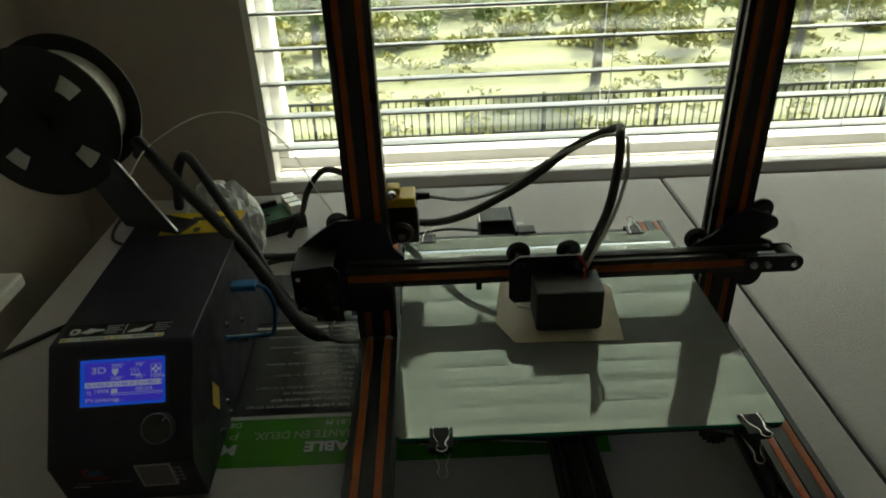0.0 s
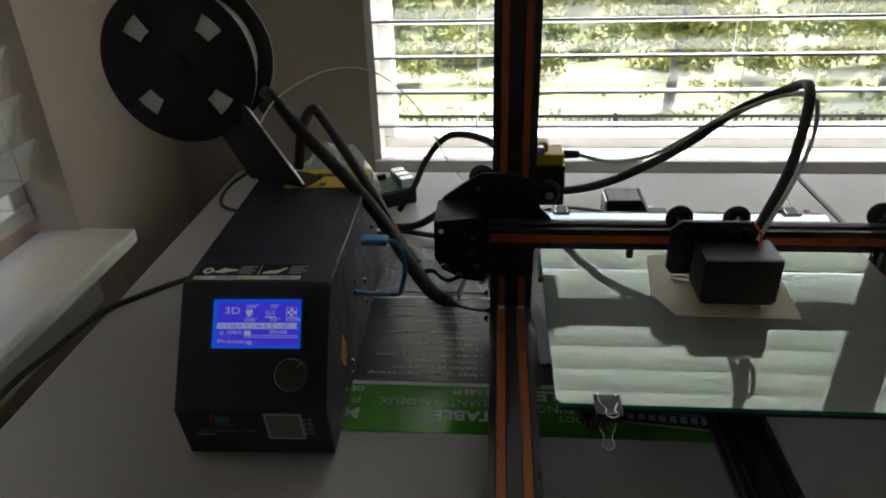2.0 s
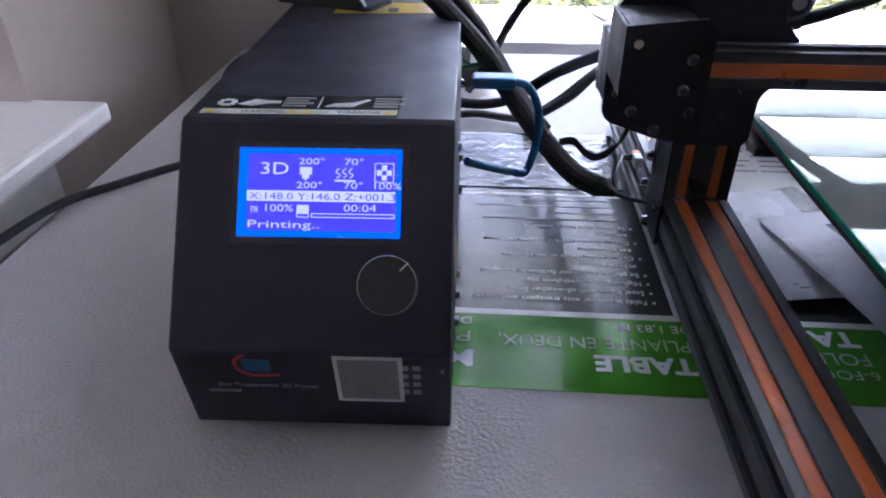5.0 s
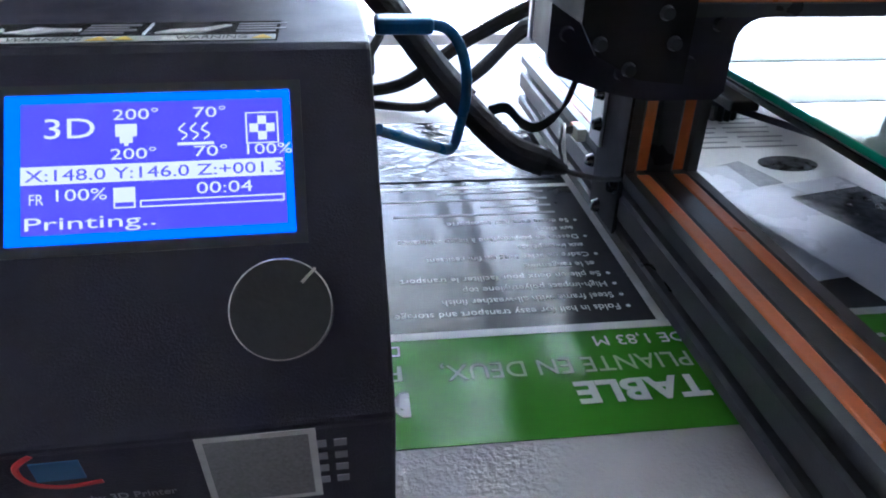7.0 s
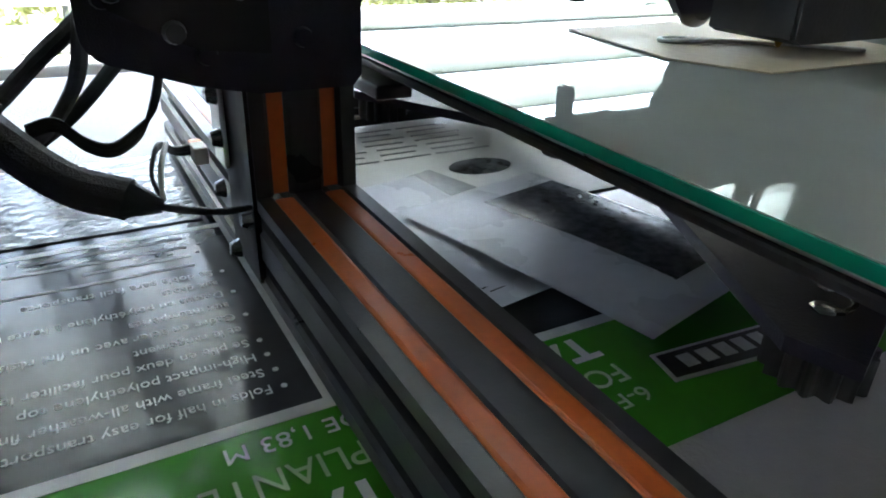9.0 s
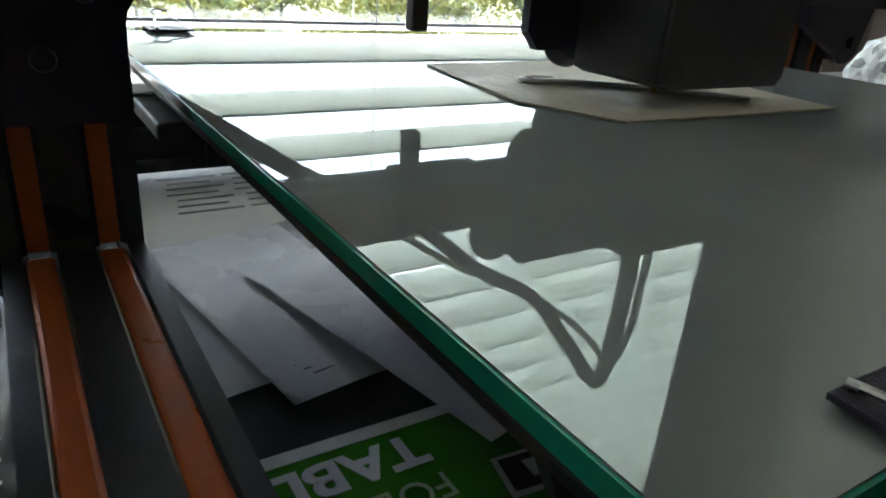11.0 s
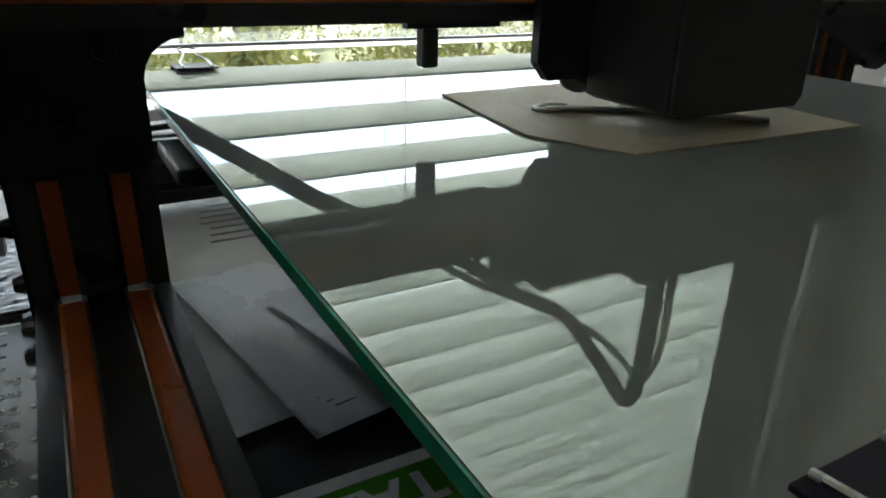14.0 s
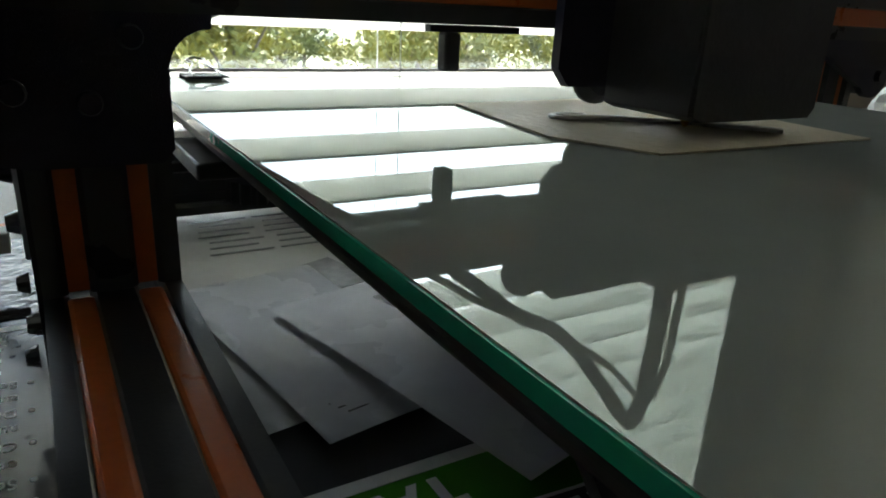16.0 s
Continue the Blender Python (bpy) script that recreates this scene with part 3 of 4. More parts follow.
# the sloping front: u to the right, v up the slope, w outward
fy, fz = 0.063, 0.0815
fl = math.hypot(fy, fz)
FRONT = Matrix(((1, 0, 0, 0), (0, fy / fl, -fz / fl, 0.0), (0, fz / fl, fy / fl, 0.060), (0, 0, 0, 1)))


def on_front(name, bm, material, parent, label=""):
    bmesh.ops.transform(bm, matrix=FRONT, verts=bm.verts)
    return part(name, bm, material, parent, label)


LU0, LU1, LV0, LV1 = -0.0965, -0.0235, 0.0512, 0.0912
on_front("display_bezel", B(LU0 - 0.003, LU1 + 0.003, LV0 - 0.003, LV1 + 0.003, -0.001, 0.0006), BLACK, cbox, "dark display surround")
lcd = on_front("display", B(LU0, LU1, LV0, LV1, -0.0008, 0.0012), LCD_EDGE, cbox, "glowing blue display")
on_front("display_field", B(LU0 + 0.004, LU1 - 0.002, LV0 + 0.0025, LV1 - 0.0025, 0.0011, 0.0014), LCD_FIELD, lcd)


def lcd_text(t, u, v, size, width, ink=LCD_WHITE, w=0.00155):
    words("display_writing", t, size, FRONT @ pose(u, v, w), ink, lcd, width=width, thick=0.00003)


LW, LH = LU1 - LU0, LV1 - LV0
def lu(f): return LU0 + f * LW
def lv(f): return LV1 - f * LH


lcd_text("3D", lu(0.125), lv(0.30), 0.0078, 0.0125)
lcd_text("200°", lu(0.365), lv(0.185), 0.0042, 0.0115), lcd_text("70°", lu(0.645), lv(0.185), 0.0042, 0.0085)
lcd_text("200°", lu(0.355), lv(0.455), 0.0042, 0.0115), lcd_text("70°", lu(0.645), lv(0.455), 0.0042, 0.0085)
lcd_text("100%", lu(0.82), lv(0.455), 0.0042, 0.012)
lcd_text("100%", lu(0.155), lv(0.72), 0.0045, 0.0125), lcd_text("00:04", lu(0.65), lv(0.71), 0.0045, 0.0145)
lcd_text("Printing..", lu(0.06), lv(0.905), 0.0048, 0.032)
lcd_text("FR", lu(0.08), lv(0.74), 0.0042, 0.0035)


def lcd_shape(u0, u1, v0, v1, ink=LCD_WHITE, w=0.0015):
    on_front("display_mark", B(u0, u1, v0, v1, 0.0013, w), ink, lcd)


lcd_shape(lu(0.055), lu(0.965), lv(0.605), lv(0.485))
lcd_text("X:148.0 Y:146.0 Z:+001.3", lu(0.07), lv(0.585), 0.0044, 0.0655, LCD_FIELD, 0.00162)
lcd_shape(lu(0.455), lu(0.965), lv(0.745), lv(0.735)), lcd_shape(lu(0.455), lu(0.965), lv(0.785), lv(0.775))
lcd_shape(lu(0.455), lu(0.461), lv(0.775), lv(0.745)), lcd_shape(lu(0.959), lu(0.965), lv(0.775), lv(0.745))
lcd_shape(lu(0.365), lu(0.44), lv(0.745), lv(0.645)), lcd_shape(lu(0.365), lu(0.44), lv(0.785), lv(0.775)), lcd_shape(lu(0.365), lu(0.371), lv(0.775), lv(0.745)), lcd_shape(lu(0.434), lu(0.44), lv(0.775), lv(0.745))
lcd_shape(lu(0.375), lu(0.45), lv(0.30), lv(0.215)), lcd_shape(lu(0.39), lu(0.435), lv(0.345), lv(0.30)), lcd_shape(lu(0.405), lu(0.42), lv(0.365), lv(0.345))
lcd_shape(lu(0.59), lu(0.72), lv(0.375), lv(0.355))
for k in range(3):
    u = lu(0.605 + 0.04 * k)
    bm = H([(u, lv(0.335), 0.0014), (u + 0.0014, lv(0.30), 0.0014), (u - 0.0006, lv(0.265), 0.0014), (u + 0.001, lv(0.22), 0.0014)], 0.00028, 5, 3, 0.3)
    on_front("display_mark", bm, LCD_WHITE, lcd)
for a, b2, c, d in ((0.835, 0.955, 0.38, 0.372), (0.835, 0.955, 0.168, 0.16), (0.835, 0.841, 0.38, 0.16), (0.949, 0.955, 0.38, 0.16)):
    lcd_shape(lu(a), lu(b2), lv(c), lv(d))
for du, dv in ((-0.03, 0.0), (0.03, 0.0), (0, -0.055), (0, 0.055)):
    cu_, cv_ = 0.895 + du, 0.27 + dv
    lcd_shape(lu(cu_ - 0.016), lu(cu_ + 0.016), lv(cv_ + 0.03), lv(cv_ - 0.03))

# knob with a chrome ring
KU, KV = -0.0275, 0.0300
kn = on_front("knob", C((KU, KV, 0), (KU, KV, 0.0115), 0.0128, 0.0124, 40), BLACK, cbox, "black rotary knob with a chrome rim")
bm = bmesh.new()
hose(bm, [(KU + 0.0126 * math.cos(a), KV + 0.0126 * math.sin(a), 0.0113) for a in np.linspace(0, 2 * math.pi, 25)], 0.00032, 6, 3)
on_front("knob_rim", bm, STEEL, kn, "chrome rim")
bm = B(-0.0004, 0.0004, -0.0025, 0.0025, 0, 0.0004)
bmesh.ops.transform(bm, matrix=pose(KU + 0.0072, KV + 0.008, 0.0115, 0, 0, -45), verts=bm.verts)
on_front("knob_pointer", bm, STEEL, kn)
# the lower front, sloping back: sticker, marks and slogan
cy, cz = -0.009, 0.051
cl = math.hypot(cy, cz)
CHIN = Matrix(((1, 0, 0, 0), (0, cy / cl, -cz / cl, 0.010), (0, cz / cl, cy / cl, 0.006), (0, 0, 0, 1))) @ pose(0, 0.0035, 0)


def on_chin(name, bm, material, parent, label=""):
    bmesh.ops.transform(bm, matrix=CHIN, verts=bm.verts)
    return part(name, bm, material, parent, label)


st = on_chin("sticker", B(-0.0525, -0.0215, 0.0170, 0.0495, -0.0002, 0.0004), mat("pale_sticker", (0.55, 0.55, 0.53), 0.4), cbox, "pale square sticker with a grey field")
on_chin("sticker_field", B(-0.0505, -0.0235, 0.0192, 0.0475, 0.0004, 0.0006), mat("grey_sticker_print", (0.2, 0.2, 0.2), 0.5, vary=0.5, scale=900), st)
for i in range(4):
    for j in range(2):
        on_chin("writing_bar", B(-0.0225 + j * 0.0055, -0.019 + j * 0.0055, 0.0405 - i * 0.0058, 0.0435 - i * 0.0058, -0.0002, 0.0003), mat("dim_grey_ink", (0.28, 0.28, 0.3), 0.5) if i + j == 0 else bpy.data.materials["dim_grey_ink"], cbox)
lg = on_chin("emblem", H([(-0.092, 0.049, 0), (-0.097, 0.044, 0), (-0.0955, 0.037, 0), (-0.088, 0.034, 0), (-0.078, 0.035, 0)], 0.0010, 6, 6, 0.4), RED, cbox, "red and blue maker's emblem")
on_chin("emblem_block", B(-0.0935, -0.0815, 0.0375, 0.0455, -0.0002, 0.0003), mat("dim_blue_ink", (0.03, 0.14, 0.3), 0.5), lg)
words("slogan", "Our Trustworthy 3D Printer", 0.0040, CHIN @ pose(-0.108, 0.026, 0.0003), bpy.data.materials["dim_grey_ink"], cbox, width=0.047, thick=0.0001)
on_chin("writing_bar", B(-0.113, -0.098, 0.0215, 0.0232, -0.0002, 0.0003), bpy.data.materials["dim_grey_ink"], cbox)
# warning strip on the lid's front edge
TZ = 0.1412
wlab = part("warning_label", B(-0.119, -0.0265, 0.064, 0.090, 0.1409, TZ), CHAR, cbox, "black and white warning label")
part("warning_band", B(-0.1185, -0.027, 0.0645, 0.0705, TZ, TZ + 0.0002), PRINT, wlab)
words("warning_writing", "WARNING", 0.0055, pose(-0.100, 0.0656, TZ + 0.0003), BLACK, wlab, width=0.020, thick=0.00005)
words("warning_writing", "WARNING", 0.0055, pose(-0.055, 0.0656, TZ + 0.0003), BLACK, wlab, width=0.020, thick=0.00005)
for x in (-0.1175, -0.0785, -0.0715, -0.0335):
    part("warning_triangle", P([(x, 0.0653), (x + 0.0055, 0.0653), (x + 0.00275, 0.0698)], "z", TZ + 0.0002, TZ + 0.0004), YELLOW, wlab)
bm = bmesh.new()
for i in range(10):
    a = 2 * math.pi * i / 10
    box(bm, -0.1095 + 0.004 * math.cos(a) - 0.0008, -0.1095 + 0.004 * math.cos(a) + 0.0008, 0.079 + 0.004 * math.sin(a) - 0.0008, 0.079 + 0.004 * math.sin(a) + 0.0008, TZ, TZ + 0.0003)
hose(bm, [(-0.1095 + 0.003 * math.cos(a), 0.079 + 0.003 * math.sin(a), TZ + 0.0002) for a in np.linspace(0, 6.283, 13)], 0.0009, 6, 2, 0.3)
part("gear_mark", bm, PRINT, wlab)
part("hand_mark", P([(-0.104, 0.077), (-0.097, 0.075), (-0.089, 0.0785), (-0.084, 0.0785), (-0.084, 0.0815), (-0.090, 0.0815), (-0.097, 0.0835), (-0.099, 0.081)], "z", TZ, TZ + 0.0003), PRINT, wlab)
part("hand_mark", P([(-0.062, 0.0745), (-0.049, 0.0745), (-0.046, 0.078), (-0.041, 0.084), (-0.043, 0.0845), (-0.049, 0.080), (-0.058, 0.0785)], "z", TZ, TZ + 0.0003), PRINT, wlab)
part("divider_mark", B(-0.0652, -0.0646, 0.073, 0.088, TZ, TZ + 0.0003), PRINT, wlab)
for x in (-0.0825, -0.0390):
    for i in range(4):
        part("writing_bar", B(x, x + 0.0115 + 0.003 * (i % 2), 0.0745 + 0.0035 * i, 0.0763 + 0.0035 * i, TZ, TZ + 0.0002), bpy.data.materials["dim_grey_ink"], wlab)
wlab.location = (0, 0.005, 0.002)
# yellow notices
yt = part("caution_label", B(-0.090, -0.002, 0.258, 0.312, 0.1408, 0.1414), YELLOW, cbox, "yellow caution label with black marks")
for x0, x1, y0, y1 in ((-0.060, -0.020, 0.290, 0.299), (-0.083, -0.078, 0.266, 0.272), (-0.075, -0.069, 0.263, 0.272), (-0.052, -0.045, 0.262, 0.272), (-0.018, -0.010, 0.264, 0.270)):
    part("caution_bar", B(x0, x1, y0, y1, 0.1414, 0.1416), BLACK, yt)
yt.location = (0, 0.007, 0.002)
part("hazard_diamond", P([(0.070, 0.060), (0.082, 0.078), (0.094, 0.060), (0.082, 0.042)], "x", 0.0003, 0.0007), YELLOW, cbox, "yellow diamond hazard sticker")
for y, z in ((0.10, 0.03), (0.10, 0.015), (0.068, 0.02), (0.2, 0.06), (0.2, 0.035), (0.15, 0.09), (0.27, 0.09)):
    part("case_screw", C((0.0, y + 0.007, z), (0.0028, y + 0.007, z), 0.0034, 0.0022, 16), DSTEEL, cbox, "dark steel screw")

# ---- spool and its arm ----
arm = thing("spool_holder", pose(0, 0, 0.0018), "black metal spool holder arm standing on the control box", "spool holder")
bm = bmesh.new()
A0, A1, A2, A3 = Vector((-0.322, 0.318, 0.1425)), Vector((-0.252, 0.290, 0.1425)), Vector((-0.352, 0.332, 0.275)), Vector((-0.405, 0.350, 0.275))
nrm = (A1 - A0).cross(A3 - A0).normalized() * 0.003
vs = [bm.verts.new(p) for p in (A0, A1, A2, A3)] + [bm.verts.new(p + nrm) for p in (A0, A1, A2, A3)]
for f in ((0, 1, 2, 3), (7, 6, 5, 4), (0, 4, 5, 1), (1, 5, 6, 2), (2, 6, 7, 3), (3, 7, 4, 0)):
    bm.faces.new([vs[i] for i in f])
bmesh.ops.recalc_face_normals(bm, faces=bm.faces)
part("arm_plate", bm, MATT, arm)
part("arm_foot", P([(-0.322, 0.318), (-0.252, 0.290), (-0.240, 0.318), (-0.310, 0.346)], "z", 0.1418, 0.1448), POWDER, arm)
part("arm_edge", H([A1 + Vector((-0.002, -0.002, 0.004)), A1.lerp(A2, 0.5) + Vector((0.0006, -0.0012, 0)), A2], 0.0011, 6, 3), ALU, arm, "bare shiny plate edge")
SC = Vector((-0.380, 0.346, 0.270))
part("spindle", C((SC.x, SC.y - 0.036, SC.z), (SC.x, SC.y + 0.060, SC.z), 0.0095), MATT, arm)
spool = thing("filament_spool", pose(*SC), "black plastic spool wound with white filament", "spool")


def flange(y):
    """A disc with a bore and windows between its spokes."""
    bm = bmesh.new()
    ro, n = 0.083, 64
    rad = [0.008, 0.043, 0.064, ro]
    ring = {}
    for k, yy in enumerate((y - 0.0015, y + 0.0015)):
        for i, r in enumerate(rad):
            ring[k, i] = [bm.verts.new((r * math.cos(2 * math.pi * j / n), yy, r * math.sin(2 * math.pi * j / n))) for j in range(n)]
    hole = lambda j: (j % 16) in (6, 7, 8, 9)
    for i in range(3):
        for j in range(n):
            q = (j + 1) % n
            if i == 1 and hole(j):
                bm.faces.new((ring[0, 1][j], ring[0, 1][q], ring[1, 1][q], ring[1, 1][j])), bm.faces.new((ring[0, 2][j], ring[0, 2][q], ring[1, 2][q], ring[1, 2][j]))
                if not hole(j - 1):
                    bm.faces.new((ring[0, 1][j], ring[0, 2][j], ring[1, 2][j], ring[1, 1][j]))
                if not hole(j + 1):
                    bm.faces.new((ring[0, 1][q], ring[0, 2][q], ring[1, 2][q], ring[1, 1][q]))
                continue
            for k in (0, 1):
                bm.faces.new((ring[k, i][j], ring[k, i][q], ring[k, i + 1][q], ring[k, i + 1][j]))
    for j in range(n):
        q = (j + 1) % n
        bm.faces.new((ring[0, 0][j], ring[0, 0][q], ring[1, 0][q], ring[1, 0][j])), bm.faces.new((ring[0, 3][j], ring[0, 3][q], ring[1, 3][q], ring[1, 3][j]))
    bmesh.ops.recalc_face_normals(bm, faces=bm.faces)
    return bm


part("flange", flange(-0.030), MATT, spool), part("flange", flange(0.030), MATT, spool)
part("hub", C((0, -0.028, 0), (0, 0.028, 0), 0.024), BLACK, spool)
part("winding", C((0, -0.0282, 0), (0, 0.0282, 0), 0.0655, n=48), FILAMENT, spool, "white filament winding")

tagged(part("filament_strand", H([(-0.31, 0.33, 0.20), (-0.29, 0.36, 0.226), (-0.24, 0.40, 0.245), (-0.19, 0.42, 0.236), (-0.14, 0.40, 0.20), (-0.10, 0.37, 0.14), (-0.07, 0.33, 0.13), (-0.035, 0.27, 0.17), (-0.012, 0.248, 0.199)], 0.0009, 8), FILAMENT), "thin white filament looping to the feeder", "filament")

# ---- cables ----
loom = thing("cable_loom", pose(0, 0, 0), "thick black sleeved cables draped over the control box", "cable")
part("sleeved_cable", H([(-0.325, 0.40, 0.20), (-0.307, 0.37, 0.226), (-0.262, 0.335, 0.190), (-0.215, 0.298, 0.160), (-0.172, 0.265, 0.126), (-0.139, 0.237, 0.088), (-0.112, 0.212, 0.064), (-0.092, 0.201, 0.057)], 0.0072, 12), CABLE, loom)
part("sleeved_cable", H([(-0.292, 0.40, 0.125), (-0.275, 0.378, 0.18), (-0.256, 0.366, 0.208), (-0.238, 0.350, 0.198), (-0.213, 0.325, 0.172), (-0.176, 0.285, 0.136), (-0.150, 0.254, 0.103), (-0.128, 0.236, 0.080)], 0.0060, 12), CABLE, loom)
for k in range(4):
    d = 0.0013 * k
    part("ribbon_wire", H([(-0.118, 0.228, 0.074 + d), (-0.109, 0.226, 0.076 + d), (-0.101, 0.225, 0.0685 + d), (-0.093, 0.225, 0.0655 + d), (-0.084, 0.225, 0.0705 + d), (-0.0785 + 0.4 * d, 0.225, 0.081), (-0.0745 + 0.5 * d, 0.225, 0.097), (-0.079 + d, 0.224, 0.110), (-0.084 + d, 0.222, 0.122)], 0.0008, 7), CABLE, loom)
for k in range(3):
    part("thin_wire", H([(-0.0625, 0.2555, 0.053 + 0.0016 * k), (-0.070, 0.248, 0.056 + 0.0012 * k), (-0.0755, 0.236, 0.063 + 0.0008 * k), (-0.0795, 0.222, 0.0655 + 0.0006 * k), (-0.083, 0.211, 0.061), (-0.0815, 0.206, 0.0535)], 0.0008, 7), CABLE, loom)
part("pale_wire", H([(-0.0735, 0.238, 0.064), (-0.078, 0.222, 0.0615), (-0.0805, 0.210, 0.0575), (-0.081, 0.205, 0.0535)], 0.0011, 7), TUBE, loom, "pale grey wire")
part("thin_wire", H([(-0.094, 0.202, 0.057), (-0.078, 0.199, 0.052), (-0.064, 0.199, 0.0485), (-0.052, 0.201, 0.047)], 0.0014, 7), CABLE, loom)
part("cable_end", C((-0.0935, 0.2018, 0.0575), (-0.082, 0.1995, 0.0535), 0.0070, 0.0024, 12), CABLE, loom)
lead = thing("motor_lead", pose(0, 0, 0), "black cables lying behind the printer's upright", "cable")
part("lead", H([(-0.215, 0.40, 0.05), (-0.19, 0.43, 0.028), (-0.15, 0.42, 0.035), (-0.11, 0.38, 0.075), (-0.075, 0.31, 0.115), (-0.06, 0.25, 0.14)], 0.0048, 10), CABLE, lead)
part("lead", H([(-0.225, 0.43, 0.012), (-0.18, 0.46, 0.006), (-0.13, 0.44, 0.010), (-0.10, 0.36, 0.06), (-0.092, 0.27, 0.11), (-0.088, 0.22, 0.118)], 0.0038, 10), CABLE, lead)
part("lead", H([(-0.19, 0.53, 0.005), (-0.165, 0.53, 0.045), (-0.14, 0.48, 0.105), (-0.105, 0.43, 0.155), (-0.06, 0.35, 0.178), (-0.03, 0.29, 0.176)], 0.0042, 10), CABLE, lead)
part("lead", H([(-0.03, 0.40, 0.052), (0.0, 0.43, 0.050), (0.05, 0.455, 0.046), (0.102, 0.465, 0.036)], 0.0020, 8), CABLE, lead)
usb = thing("usb_cable", pose(0, 0, 0), "translucent blue USB cable plugged into the control box", "cable")
part("plug", B(-0.1765, -0.150, 0.196, 0.210, 0.1215, 0.1285, 0.002), BLUE, usb, "blue moulded plug")
part("cord", H([(-0.152, 0.203, 0.125), (-0.143, 0.202, 0.1225), (-0.1365, 0.2005, 0.112), (-0.1345, 0.199, 0.095), (-0.1385, 0.198, 0.074), (-0.1425, 0.195, 0.0685), (-0.150, 0.187, 0.073), (-0.163, 0.171, 0.083), (-0.177, 0.157, 0.093)], 0.0025, 12), BLUE, usb)
hl = thing("head_cable", pose(0, 0, 0), "black sleeved cable and clear tube to the print head", "cable")
part("sleeved_cable", H([(-0.13, 0.445, 0.006), (-0.10, 0.435, 0.03), (-0.06, 0.408, 0.076), (-0.025, 0.375, 0.103), (0.005, 0.342, 0.119), (0.041, 0.300, 0.139), (0.077, 0.276, 0.161), (0.128, 0.279, 0.187), (0.158, 0.279, 0.209), (0.187, 0.279, 0.232), (0.222, 0.272, 0.252), (0.225, 0.240, 0.267), (0.216, 0.205, 0.272), (0.215, 0.197, 0.250), (0.207, 0.188, 0.206), (0.190, 0.174, 0.172), (0.176, 0.160, 0.154)], 0.0044, 12), CABLE, hl)
part("clear_tube", H([(0.032, 0.245, 0.199), (0.07, 0.262, 0.185), (0.115, 0.272, 0.191), (0.165, 0.275, 0.222), (0.215, 0.268, 0.247), (0.230, 0.236, 0.258), (0.224, 0.203, 0.260), (0.222, 0.192, 0.235), (0.210, 0.181, 0.20), (0.180, 0.156, 0.154)], 0.0020, 8), TUBE, hl, "milky clear plastic tube")
part("red_wire", H([(0.174, 0.160, 0.170), (0.180, 0.152, 0.162), (0.178, 0.145, 0.153)], 0.0012, 6), RED, hl)
tagged(part("power_cable", H([(-0.535, -0.02, -0.16), (-0.53, 0.05, -0.02), (-0.522, 0.10, 0.0045), (-0.515, 0.17, 0.0036), (-0.500, 0.245, 0.0036), (-0.470, 0.285, 0.0036), (-0.425, 0.318, 0.008), (-0.36, 0.345, 0.016), (-0.31, 0.352, 0.02)], 0.0035, 10), CABLE), "black power cable lying over the table's edge", "cable")
tagged(part("power_cable", H([(-0.47, 0.70, 0.0028), (-0.485, 0.62, 0.0028), (-0.47, 0.55, 0.0028), (-0.42, 0.52, 0.0028), (-0.37, 0.50, 0.0028)], 0.0026, 8), CABLE), "thin black cable lying along the table's edge", "cable")

# ---- small electronics by the sill ----
pi = thing("circuit_board", pose(-0.222, 0.575, 0.024, 0, 0, 28), "bare green circuit board with metal ports", "circuit board")
part("board", B(-0.0425, 0.0425, -0.028, 0.028, 0, 0.0016), PCB, pi)
for y in (-0.018, 0.0, 0.019):
    part("port", B(0.024, 0.044, y - 0.0075, y + 0.0075, 0.0018, 0.016, 0.0006), ALU, pi, "bright metal port")
part("pin_header", B(-0.036, 0.015, 0.0215, 0.0265, 0.0018, 0.010), BLACK, pi)
part("chip", B(-0.02, -0.006, -0.008, 0.006, 0.0018, 0.0032), BLACK, pi)
part("board_case", B(-0.046, 0.046, -0.031, 0.031, -0.024, -0.0005, 0.003), BLACK, pi)
bm = bmesh.new()
bmesh.ops.create_icosphere(bm, subdivisions=4, radius=1)
for v in bm.verts:
    d = v.co.normalized()
    k = 1 + 0.16 * noise.noise(d * 2.3) + 0.10 * noise.noise(d * 6)
    v.co = Vector((d.x * 0.055 * k, d.y * 0.045 * k, max(d.z * 0.075 * k, -0.055)))
tagged(part("plastic_bag", bm, BAG, smooth=False), "crumpled clear plastic bag behind the control box", "bag").matrix_world = pose(-0.262, 0.462, 0.0555)
bm = bmesh.new()
bmesh.ops.create_icosphere(bm, subdivisions=4, radius=1)
for v in bm.verts:
    d = v.co.normalized()
    k = 1 + 0.22 * noise.noise(d * 2.1 + Vector((3, 1, 2))) + 0.14 * noise.noise(d * 7)
    v.co = Vector((d.x * 0.05 * k, d.y * 0.05 * k, max(d.z * 0.06 * k, -0.04)))
tagged(part("plastic_bag", bm, BAG), "crumpled clear plastic bag on the table", "bag").matrix_world = pose(0.80, 0.37, 0.0405)

